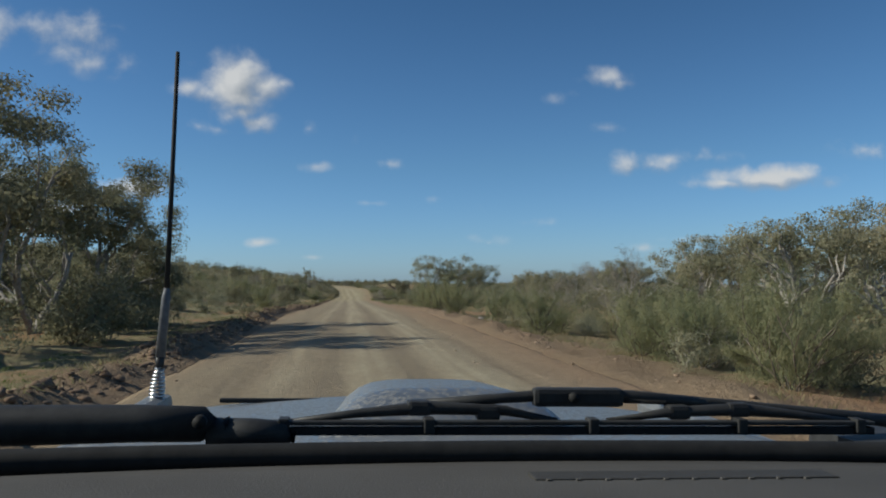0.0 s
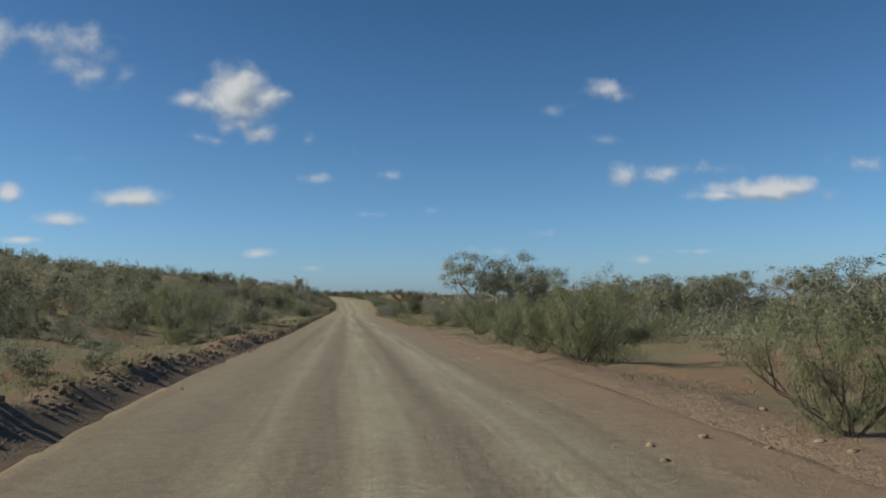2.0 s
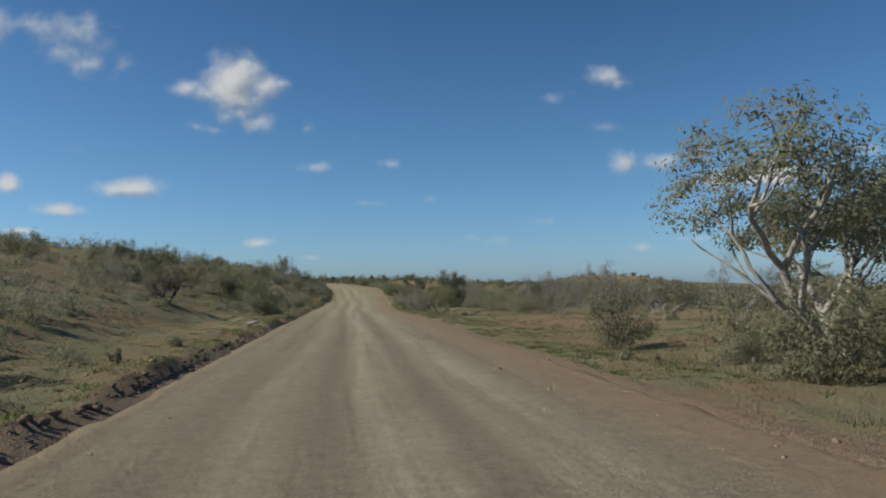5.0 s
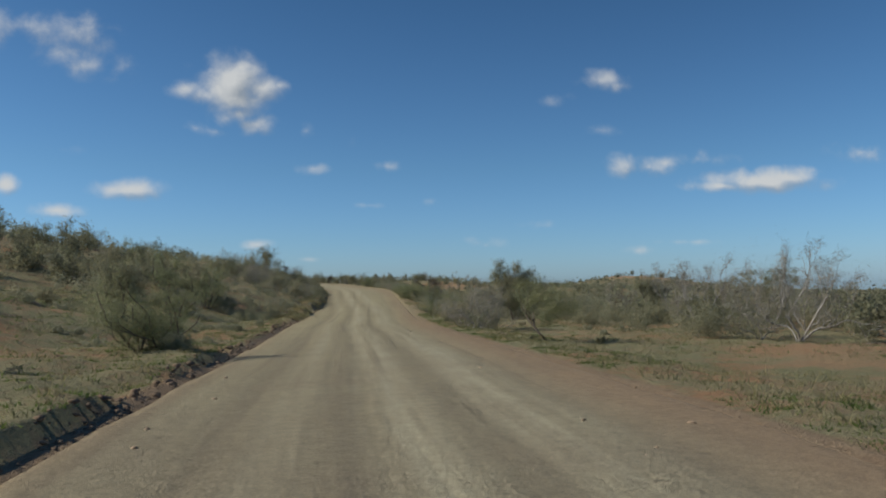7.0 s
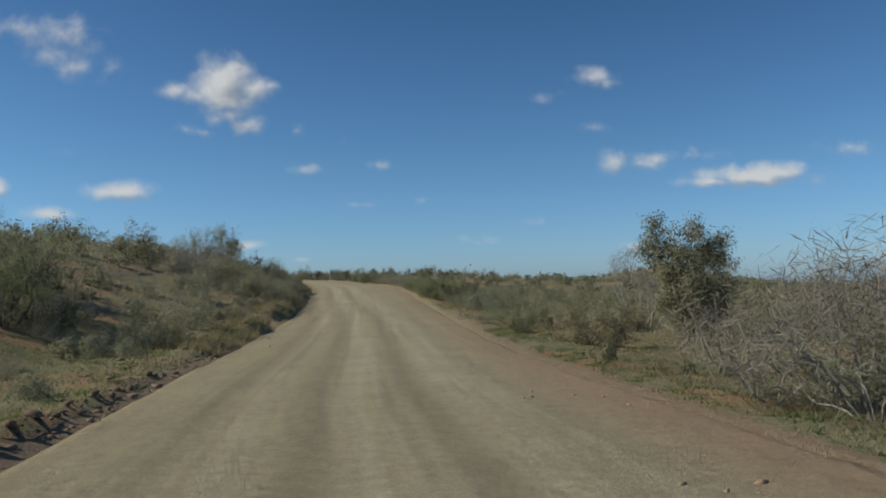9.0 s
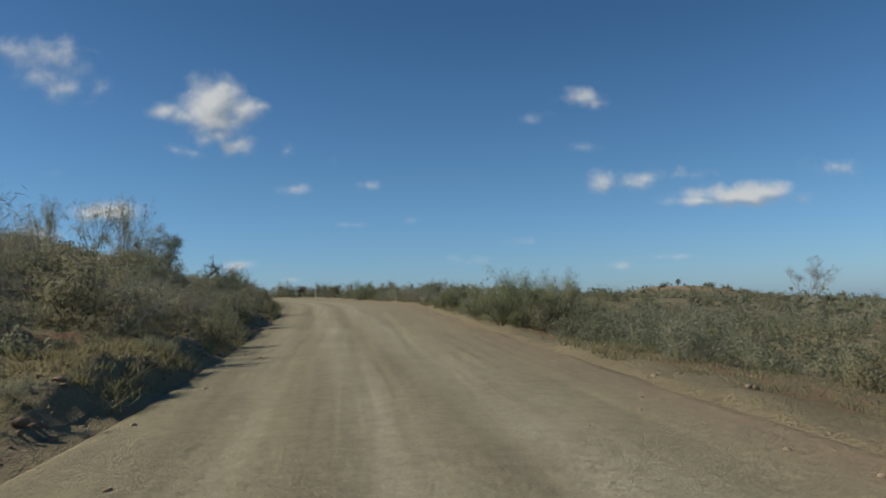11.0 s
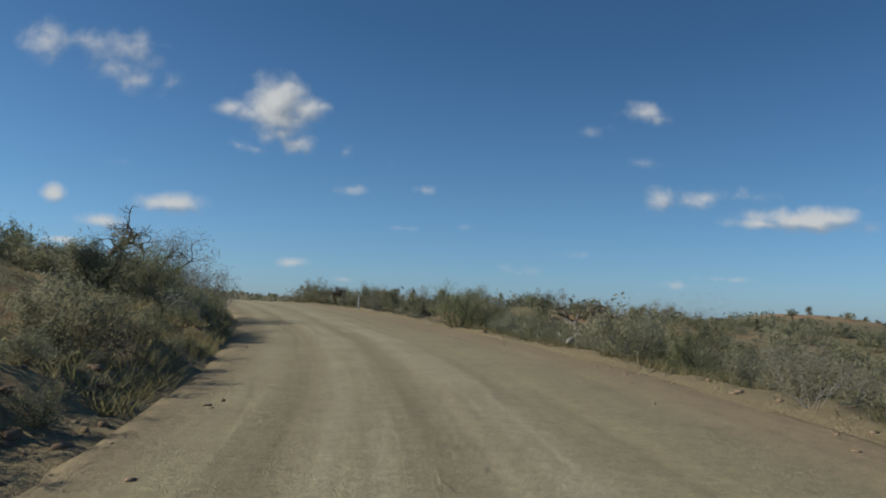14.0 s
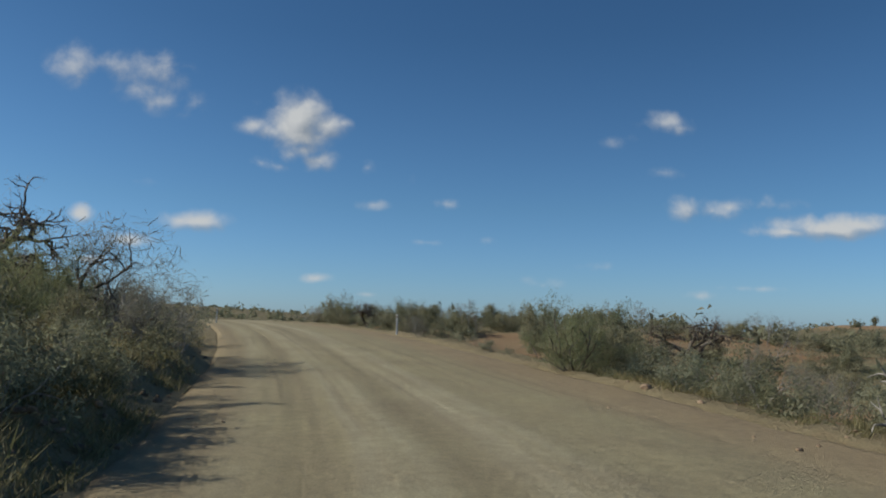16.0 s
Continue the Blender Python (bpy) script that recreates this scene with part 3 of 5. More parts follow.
def plant_arrays(seed, stems, height, width, depth, leaf, count, size, puff, wood="bark", along=0.0, slim=0.35, trunk_radius=0.03, fork=2.4, spread=0.6, lift=0.15, wander=0.2, first=0.45, lean=0.5, low=0, flat=0.8, thin=0.0, ends=False, clumps=None):
    rng = np.random.default_rng(seed)
    out, tips = [], []
    for i in range(stems):
        a = 2 * np.pi * (i + rng.random() * 0.7) / stems
        w = np.array([math.cos(a) * lean, math.sin(a) * lean, 1.0])
        r0 = 0.2 * trunk_radius * stems
        grow(rng, (math.cos(a) * r0, math.sin(a) * r0, -0.08), w / np.linalg.norm(w), height * first * rng.uniform(0.8, 1.15), trunk_radius * rng.uniform(0.7, 1.1), depth, out, tips, fork, spread, lift, 0.68, wander)
    V, Fc = tubes([b for b in out if b[1][0] > thin])
    allp = np.concatenate(tips)
    mid = allp.mean(0) * np.array([1, 1, 0])
    sx = width * 0.5 / max(np.quantile(np.abs(allp[:, :2] - mid[:2]), 0.95), 1e-3)
    sz = height / max(np.quantile(allp[:, 2], 0.98), 1e-3)
    k = np.array([sx, sx, sz])
    tips = [t * k for t in tips]
    V = V * k
    if clumps:
        for q in [V, *tips]:
            over = q[:, 2] > 0.82 * height
            q[over, 2] = height * (0.82 + 0.18 * np.tanh((q[over, 2] / height - 0.82) / 0.18))
            r = np.hypot(q[:, 0], q[:, 1]) / (0.5 * width) + 1e-6
            q[:, :2] *= (np.where(r > 0.8, 0.8 + 0.2 * np.tanh((r - 0.8) / 0.2), r) / r)[:, None]
    if ends:
        tips = [t[-1:] for t in tips]
    if low:  # a skirt of foliage down to the ground
        ring = rng.uniform(0, 6.28, low)
        rr = width * 0.36 * np.sqrt(rng.random(low))
        tips.append(np.stack([np.cos(ring) * rr, np.sin(ring) * rr, height * rng.uniform(0.08, 0.5, low)], -1))
    if clumps:  # rounded masses of foliage: number, mid-height, reach sideways, reach up
        n, mid_z, side, up = clumps
        q = rng.normal(0, 1, (n, 3))
        q *= (rng.uniform(0.35, 1.0, (n, 1)) / np.linalg.norm(q, axis=1)[:, None])
        tips.append(np.repeat(q * np.array([side * width, side * width, up * height]) + np.array([0, 0, mid_z * height]), 3, axis=0))
    LV = leaves(rng, tips, count, size, puff, along, slim, flat) if count else None
    return V, Fc, LV


def plant(name, seed, spec):
    """One plant: an empty at its foot, wood and foliage under it."""
    V, Fc, LV = plant_arrays(seed, **spec)
    root = new(name)
    part("trunk", quick_mesh("trunk", V, Fc, True), MAT[spec.get("wood", "bark")], root)
    if LV is not None:
        part("crown", quick_mesh("crown", LV.reshape(-1, 3), np.arange(len(LV) * 3).reshape(-1, 3)), MAT[spec["leaf"]], root)
    return root


KINDS = {}


def kind(key, name, label, category, group, variants=3, **spec):
    KINDS[key] = dict(name=name, label=label, category=category, group=group, spec=spec, made=[], sizes=[], variants=variants, used=0, seed=100 * (1 + len(KINDS)))


def place(key, x, y, s=1.0, turn=None, tall=1.0):
    """Stands a plant of a kind at a spot of the plan."""
    k = KINDS[key]
    z = ground_at(x, y) - 0.04
    turn = (k["used"] * 137.5) % 360 if turn is None else turn
    i = k["used"] % k["variants"]
    k["used"] += 1
    if i >= len(k["made"]):
        ob = plant(k["name"], k["seed"] + i, k["spec"])
        tagged(ob, k["label"], k["category"], k["group"])
        ob.matrix_basis = pose(x, y, z, 0, 0, turn) @ Matrix.Diagonal((s, s, s * tall, 1))
        k["sizes"].append((s, s * tall))
        k["made"].append(ob)
        return ob
    a, b = k["sizes"][i]
    return copy_thing(k["made"][i], pose(x, y, z, 0, 0, turn) @ Matrix.Diagonal((s / a, s / a, s * tall / b, 1)))


kind("broom", "roadside_bush", "upright olive-green broom-like roadside shrub", "shrub", "roadside shrubs", stems=11, height=2.2, width=2.6, depth=2, leaf="green", count=15000, size=0.052, puff=0.105, along=0.9, slim=0.11, trunk_radius=0.02, spread=0.42, lift=0.3, lean=0.55, low=110, thin=0.0085)
kind("green", "roadside_bush", "feathery green roadside bush", "shrub", "roadside shrubs", stems=8, height=2.0, width=2.7, depth=2, leaf="green", count=12500, size=0.041, puff=0.115, along=0.5, slim=0.15, trunk_radius=0.022, spread=0.55, lift=0.2, lean=0.7, low=90, thin=0.0095)
kind("olive", "saltbush", "rounded olive-brown saltbush shrub on red earth", "shrub", "scrub", stems=7, height=1.5, width=2.2, depth=2, leaf="olive", count=3800, size=0.046, puff=0.14, slim=0.36, trunk_radius=0.018, spread=0.6, lean=0.8, low=80, thin=0.008)
kind("grey", "shrub", "grey-green twiggy shrub among dry grass", "shrub", "scrub", stems=8, height=1.2, width=1.9, depth=2, leaf="grey", count=3200, size=0.044, puff=0.15, slim=0.30, trunk_radius=0.014, wood="dead", spread=0.6, lean=0.8, low=60, thin=0.006)
kind("dark", "scrub_bush", "dense dark green scrub bush", "shrub", "scrub", stems=6, height=2.3, width=3.0, depth=2, leaf="dark", count=4400, size=0.066, puff=0.22, slim=0.42, trunk_radius=0.03, spread=0.6, lean=0.7, low=90, thin=0.013)
kind("twig", "dead_shrub", "leafless grey dead shrub with tangled twigs", "shrub", "dead shrubs", variants=2, stems=9, height=1.7, width=2.4, depth=3, leaf="twigs", count=1500, size=0.11, puff=0.18, slim=0.05, wood="dead", trunk_radius=0.013, spread=0.6, lean=0.9, wander=0.24, low=20)
kind("mulga", "tree", "spreading outback tree with pale limbs and clumped olive crown", "tree", "trees", stems=5, height=5.5, width=8.0, depth=4, leaf="gum", count=16000, size=0.060, puff=0.25, slim=0.5, trunk_radius=0.10, wood="pale_bark", spread=0.6, lean=0.75, first=0.36, wander=0.16, fork=2.3, flat=0.6, thin=0.016, ends=True, clumps=(46, 0.70, 0.46, 0.25))
kind("round_tree", "tree", "dark dense-crowned tree leaning over the roadside", "tree", "trees", variants=2, stems=3, height=7.4, width=8.8, depth=4, leaf="dark", count=31000, size=0.06, puff=0.30, slim=0.5, wood="dead", trunk_radius=0.13, spread=0.62, lean=0.6, first=0.34, wander=0.18, fork=2.7, flat=0.6, thin=0.016, ends=True, clumps=(55, 0.70, 0.46, 0.26))
kind("small_tree", "tree", "small dark bushy tree with a short trunk", "tree", "trees", variants=2, stems=2, height=3.6, width=2.9, depth=3, leaf="dark", count=7000, size=0.066, puff=0.22, slim=0.4, trunk_radius=0.06, spread=0.6, lean=0.3, first=0.36, low=30, clumps=(70, 0.58, 0.42, 0.36))
kind("dense_tree", "tree", "dense dark bushy tree leafy to the ground", "tree", "trees", variants=1, stems=4, height=4.7, width=3.4, depth=3, leaf="dark", count=22000, size=0.052, puff=0.20, slim=0.42, trunk_radius=0.06, spread=0.5, lean=0.35, first=0.36, low=60, clumps=(130, 0.50, 0.42, 0.46))
kind("slim_tree", "tree", "slender tree with tufts of foliage on the hillside", "tree", "trees", variants=1, stems=2, height=4.4, width=2.2, depth=3, leaf="dark", count=5600, size=0.052, puff=0.18, slim=0.4, trunk_radius=0.045, spread=0.4, lean=0.08, first=0.42, clumps=(64, 0.55, 0.38, 0.44))
kind("dead_tree", "dead_tree", "bare dead tree with gnarled spreading dark branches", "tree", "dead trees", variants=2, stems=2, height=3.0, width=5.2, depth=5, leaf="twigs", count=2600, size=0.10, puff=0.14, slim=0.045, wood="bark", trunk_radius=0.10, spread=0.9, lean=0.45, first=0.30, wander=0.3, fork=3.1, lift=0.0)
kind("pale_tree", "dead_tree", "bleached leafless tree with upright pale limbs", "tree", "dead trees", variants=2, stems=4, height=4.4, width=4.4, depth=4, leaf="twigs", count=1500, size=0.24, puff=0.15, slim=0.025, wood="dead", trunk_radius=0.05, spread=0.5, lean=0.55, first=0.36, wander=0.2)

kind("wispy", "shrub", "tall wispy dry shrub with drooping feathery tips on the hillside", "shrub", "scrub", variants=2, stems=10, height=3.2, width=2.0, depth=2, leaf="olive", count=1900, size=0.12, puff=0.10, along=0.9, slim=0.05, trunk_radius=0.022, spread=0.4, lean=0.28, first=0.5, wander=0.16, lift=-0.05)
kind("lean_tree", "tree", "small leaning tree with a thin feathery crown", "tree", "trees", variants=1, stems=1, height=2.5, width=2.6, depth=4, leaf="green", count=15000, size=0.042, puff=0.17, along=0.3, slim=0.16, trunk_radius=0.024, spread=0.55, lean=0.45, first=0.36, wander=0.1, ends=True, clumps=(46, 0.58, 0.44, 0.36), wood="bark")
kind("far_mulga", "tree", "olive-crowned tree rising out of the scrub", "tree", "trees", stems=5, height=5.5, width=8.0, depth=3, leaf="gum", count=8500, size=0.080, puff=0.27, slim=0.5, trunk_radius=0.10, wood="pale_bark", spread=0.6, lean=0.75, first=0.40, wander=0.16, fork=2.6, flat=0.6, thin=0.016, ends=True, clumps=(50, 0.70, 0.46, 0.26))
kind("bank", "scrub_bush", "small dark scrub bush on the earth bank", "shrub", "scrub", stems=6, height=2.2, width=3.0, depth=2, leaf="dark", count=1700, size=0.08, puff=0.22, slim=0.42, trunk_radius=0.03, spread=0.6, lean=0.8, low=60, thin=0.013)

rnd = random.Random(7)
TAKEN = []


def stand(key, x, y, s=1.0, turn=None):
    TAKEN.append((x, y, 1.1 * s))
    return place(key, x, y, s, turn)


# named trees and bushes: kind, x, y, scale
LEFT_NEAR = [
    ("round_tree", -10.9, 21.8, 1.05), ("round_tree", -10.4, 27, 0.85), ("mulga", -11.8, 34, 0.75), ("dark", -8.6, 29, 1.1), ("round_tree", -9.9, 38.6, 0.55),
    ("dark", -11.5, 52, 0.7), ("broom", -8.8, 78, 1.15), ("broom", -10.4, 76, 1.0), ("olive", -6.9, 96, 0.6), ("round_tree", -10.2, 31, 0.9), ("dark", -9.4, 36, 1.0), ("dark", -11.6, 38, 1.2), ("dark", -8.8, 33, 0.8),
    ("broom", -7.2, 66, 0.8), ("grey", -10.8, 64, 0.9), ("twig", -8.5, 84, 0.9),
]
LEFT_MID = [
    ("green", -5.5, 135.3, 1.0), ("green", -6.0, 135.0, 0.75), ("grey", -5.0, 134.6, 0.35), ("dark", -16.5, 161, 0.95), ("small_tree", -24, 166, 0.9), ("twig", -17, 141, 1.5), ("dead_tree", -10.9, 129.0, 0.6), ("small_tree", -10.5, 149.3, 0.72), ("green", -9.9, 167.2, 1.45), ("dark", -8.9, 168.6, 0.55), ("dark", -13.5, 161.5, 0.9), ("twig", -8.9, 191, 1.3), ("twig", -9.6, 192.5, 1.2), ("green", -13.2, 170, 1.4),
    ("dark", -11.5, 173, 1.0), ("grey", -7, 160, 0.4), ("grey", -6.6, 165, 0.6), ("grey", -5.6, 172, 1.1), ("twig", -10, 160, 0.8), ("slim_tree", -12.7, 235.6, 1.0),
    ("dead_tree", -11.3, 245.2, 0.95), ("twig", -15.5, 240.5, 1.3), ("twig", -17.5, 242, 1.4), ("twig", -9.4, 247.0, 1.6), ("twig", -8.6, 248.6, 1.2), ("pale_tree", -8.0, 244.1, 0.36), ("bank", -4.6, 217, 0.36), ("bank", -5.2, 219.5, 0.40), ("bank", -4.4, 221, 0.30), ("bank", -5.6, 222.5, 0.42), ("bank", -4.9, 224.5, 0.38), ("grey", -4.1, 218.5, 0.4), ("bank", -6.2, 220.5, 0.4), ("bank", -5.8, 217.5, 0.35), ("grey", -4.5, 223, 0.4), ("bank", -4.8, 214.5, 0.32), ("bank", -5.3, 227, 0.4), ("grey", -4.2, 199.5, 0.5), ("olive", -5.0, 201, 0.5), ("grey", -4.3, 203, 0.5), ("olive", -5.6, 203.5, 0.5), ("twig", -6.5, 200.5, 0.6), ("grey", -4.0, 205.5, 0.45), ("twig", -5.2, 206, 0.5), ("grey", -3.6, 201.5, 0.3), ("grey", -3.7, 204.3, 0.3), ("twig", -4.2, 209, 0.5), ("grey", -4.9, 210.5, 0.5), ("olive", -6.0, 208.5, 0.5), ("grey", -3.9, 212, 0.4), ("grey", -3.5, 197.5, 0.35), ("twig", -4.6, 196.3, 0.6), ("broom", -8.0, 239.5, 0.9), ("olive", -8.4, 236, 1.0), ("twig", -7.2, 245, 1.1),
    ("twig", -10, 199, 1.0), ("twig", -5.6, 213, 0.6), ("wispy", -10.5, 212, 1.25), ("wispy", -9.6, 213.6, 0.95), ("wispy", -11.5, 210.5, 1.1), ("wispy", -10.8, 214.5, 0.9), ("wispy", -11.2, 204, 0.9), ("wispy", -13, 208, 0.8), ("olive", -8.5, 210, 1.0), ("olive", -9.2, 208, 1.1), ("grey", -7.8, 207, 1.0), ("olive", -8.8, 212.5, 1.0),
    ("olive", -5.3, 188, 0.95), ("olive", -6.6, 191, 1.05), ("grey", -5.0, 192.5, 0.9), ("twig", -4.9, 190, 0.8), ("olive", -7.6, 195, 0.95), ("grey", -6.2, 197, 0.85), ("wispy", -7.0, 188.5, 0.5), ("dark", -13.4, 232.5, 0.6), ("dark", -15.2, 233.5, 0.6),
]
RIGHT_NEAR = [
    ("mulga", 13.0, 101, 1.2), ("mulga", 17.4, 103.5, 1.0), ("far_mulga", 27, 74, 0.75), ("far_mulga", 32, 66, 0.8), ("broom", 6.3, 53.7, 1.05), ("broom", 7.8, 55.6, 1.1), ("broom", 5.75, 41.4, 0.72),
    ("green", 9.0, 43.2, 0.72), ("green", 10.4, 44.6, 0.75), ("broom", 7.4, 76.2, 1.1), ("broom", 6.4, 63.2, 0.8), ("grey", 7.4, 64.0, 0.6), ("green", 9.2, 77, 1.0), ("broom", 9.4, 74, 0.9), ("grey", 8.2, 70.4, 0.6), ("pale_tree", 15.5, 43, 0.85), ("twig", 12, 42, 1.3),
    ("broom", 5.9, 56.5, 0.9), ("far_mulga", 22, 58, 0.7), ("far_mulga", 38, 84, 0.8), ("pale_tree", 14, 38.5, 0.7), ("far_mulga", 24, 95, 0.8), ("far_mulga", 29, 90, 0.75), ("far_mulga", 34, 98, 0.85), ("far_mulga", 22, 84, 0.7), ("mulga", 17.5, 27.5, 0.85), ("mulga", 20.5, 26, 0.95), ("mulga", 17.5, 35, 0.75), ("mulga", 21, 39, 0.8),
]
RIGHT_FAR = [
    ("dense_tree", 11.8, 168.7, 1.0), ("twig", 6.3, 152.4, 1.35), ("twig", 7.2, 154, 1.3), ("grey", 6.9, 153.4, 0.9), ("twig", 5.7, 153.8, 1.0), ("lean_tree", 7.3, 142.3, 1.0, 180), ("green", 6.0, 169.8, 0.6), ("grey", 7.4, 186, 0.8), ("olive", 7.8, 172, 0.9), ("green", 5.9, 197.2, 0.72), ("green", 6.6, 199.5, 0.85), ("green", 7.4, 201.5, 0.8), ("green", 6.9, 197.6, 1.0), ("green", 8.0, 196.6, 1.0), ("green", 6.7, 206.5, 0.7), ("green", 8.2, 207.8, 0.8),
    ("broom", 6.2, 213.0, 0.52), ("broom", 7.0, 213.8, 0.5), ("grey", 7.2, 207.0, 0.8), ("green", 3.3, 247.2, 0.95), ("green", 4.2, 248.4, 0.7), ("olive", 5.0, 249, 0.9), ("grey", 6.0, 232.3, 1.05), ("green", 7.2, 231, 0.7), ("twig", 6.8, 221.6, 0.75), ("grey", 6.7, 221.7, 0.75), ("twig", 5.9, 223.6, 0.6), ("twig", 8, 243.3, 0.7), ("grey", 6.8, 234, 1.0), ("pale_tree", 61, 261, 1.35), ("dead_tree", 17, 273.8, 0.95), ("dark", 18.2, 275.4, 0.7), ("pale_tree", 22.5, 275, 0.6), ("dark", 8.5, 272.6, 1.0), ("small_tree", 112.8, 405.8, 0.65), ("dark", 128, 412, 0.8), ("dark", 137, 419, 0.9), ("dark", 105, 400, 0.8), ("olive", 146, 424, 1.1), ("pale_tree", 19.8, 150, 0.65), ("pale_tree", 20.2, 146, 0.55), ("pale_tree", 24.5, 150, 0.75), ("pale_tree", 19.1, 136, 0.6), ("pale_tree", 24.9, 142, 0.65), ("pale_tree", 23.3, 138, 0.55), ("pale_tree", 19.5, 158, 0.8), ("pale_tree", 22.6, 152, 1.0), ("dead_tree", 20.5, 172, 0.8), ("small_tree", 21.3, 166, 0.9), ("small_tree", 27.1, 168, 0.8), ("mulga", 25.7, 160, 0.62),
    ("dark", 5.3, 250.4, 0.72), ("dark", 6.3, 251.0, 0.6), ("grey", 5.0, 243.5, 0.75), ("grey", 5.4, 241.8, 0.6), ("pale_tree", 5.6, 241.3, 0.26), ("olive", 7.2, 245.6, 0.9), ("grey", 8.6, 245.8, 1.0), ("dark", 10.8, 265.4, 1.0), ("olive", 9.4, 262.5, 0.9), ("dark", 12.4, 264.2, 0.75), ("grey", 14.5, 262, 1.0), ("olive", 20, 262, 1.0), ("dark", 22, 268, 0.6),
    ("grey", 1.9, 255.6, 0.35), ("grey", 2.5, 254.7, 0.3),
    ("grey", -2.3, 287.1, 1.10), ("olive", -1.5, 271.0, 0.45), ("small_tree", 0.9, 284.9, 0.62), ("dark", 0.2, 287.0, 0.70), ("dark", 2.9, 287.9, 0.65), ("pale_tree", 4.0, 286.8, 0.62), ("olive", 3.6, 287.4, 1.0), ("small_tree", 6.7, 294.7, 0.68), ("dark", 7.2, 292.7, 0.75), ("dark", 9.3, 296.6, 0.85), ("dead_tree", -3.8, 283.2, 0.60), ("dark", -6.1, 289.4, 0.65), ("dark", 10.6, 294.5, 0.85), ("dark", 17.5, 294.1, 0.90), ("pale_tree", 18.3, 288.0, 0.55), ("olive", 24.5, 284.7, 1.00), ("twig", 28.1, 287.5, 1.20), ("dark", 18.8, 284.0, 0.70), ("olive", 27.8, 279.4, 1.00), ("dark", 19.0, 275.9, 0.55), ("dark", 24.9, 270.5, 0.70), ("grey", 20.9, 272.8, 0.90), ("grey", 19.6, 265.8, 0.90),
]
for spot in LEFT_NEAR + LEFT_MID + RIGHT_NEAR + RIGHT_FAR:
    stand(*spot)


# open grassy spots without bushes
OPEN = [(6, 266, 6, 12), (9, 257, 8, 15), (17, 271, 11, 12), (3, 278, 6, 9), (-10, 228, 5, 13), (10.5, 36, 5.0, 6.5), (9, 88, 3.5, 9), (11, 118, 7, 14), (8.7, 59.5, 3.4, 3.2), (-9, 45, 4.2, 5), (-7, 118, 4, 22)]


def is_bare(x, y):
    return any(((x - a) / c) ** 2 + ((y - b) / d) ** 2 < 0.7 for a, b, c, d in BARE + OPEN)


def scatter(keys, count, y0, y1, inner, outer, side, s0=0.6, s1=1.2, power=1.4):
    """Fills a strip beside the road, between inner and outer metres from its edge."""
    for _ in range(count):
        for _try in range(8):
            y = rnd.uniform(y0, y1)
            o = inner + (outer - inner) * rnd.random() ** power
            x = float(road_left(y)) - o if side < 0 else float(road_right(y)) + o
            if not is_bare(x, y) and all((x - a) ** 2 + (y - b) ** 2 > (0.7 * c) ** 2 for a, b, c in TAKEN):
                break
        else:
            continue
        s = rnd.uniform(s0, s1)
        TAKEN.append((x, y, s))
        place(rnd.choice(keys), x, y, s, turn=rnd.uniform(0, 360), tall=rnd.uniform(0.85, 1.2))


# the shrubs nearest to the road, each one by itself
scatter(["broom", "green", "broom", "olive", "grey"], 36, 9, 34, 1.7, 9, 1, 0.5, 0.76)
scatter(["dark", "olive", "broom"], 12, 56, 100, 4.5, 11, 1, 0.7, 1.0, 1.0)
scatter(["far_mulga"], 7, 24, 66, 22, 40, 1, 0.55, 0.75, 1.0)
scatter(["far_mulga", "far_mulga", "small_tree", "pale_tree"], 14, 80, 128, 14, 45, 1, 0.5, 0.8, 1.0)
scatter(["olive", "grey", "dark"], 12, 82, 112, 4, 12, 1, 0.5, 0.8, 1.0)
scatter(["grey", "twig", "pale_tree", "olive"], 24, 136, 185, 8, 24, 1, 0.5, 1.0, 0.9)
scatter(["olive", "grey"], 12, 166, 200, 2.2, 10, 1, 0.5, 0.9)
scatter(["dark", "olive", "twig", "dark"], 20, 264, 302, 2.5, 16, 1, 0.65, 1.05, 1.0)
scatter(["dark", "olive"], 10, 268, 305, 2, 12, -1, 0.6, 1.0, 1.0)
scatter(["grey", "dark", "green", "green"], 26, 196, 262, 1.3, 12, 1, 0.45, 0.85, 1.2)
scatter(["dark", "dark", "olive", "small_tree"], 14, 24, 42, 4.5, 14, -1, 0.6, 1.0, 1.1)
scatter(["grey", "olive", "dark"], 12, 48, 64, 6.5, 16, -1, 0.4, 0.75, 1.0)
scatter(["olive", "grey", "dark"], 18, 60, 112, 3.4, 14, -1, 0.5, 0.9, 1.0)
scatter(["dark", "dark", "olive"], 18, 132, 196, 8, 30, -1, 0.7, 1.15, 1.0)
scatter(["olive", "grey"], 12, 112, 165, 7, 18, -1, 0.4, 0.8, 0.9)
scatter(["grey", "twig", "grey", "olive"], 26, 166, 215, 0.9, 7, -1, 0.32, 0.6, 1.0)
scatter(["olive", "grey", "grey"], 22, 234, 260, 0.9, 6, -1, 0.45, 0.75, 1.0)
scatter(["bank", "grey", "bank"], 26, 200, 234, 0.9, 3.4, -1, 0.24, 0.44, 1.0)
scatter(["bank", "bank", "bank", "grey"], 42, 176, 240, 0.35, 2.2, -1, 0.14, 0.32, 1.0)


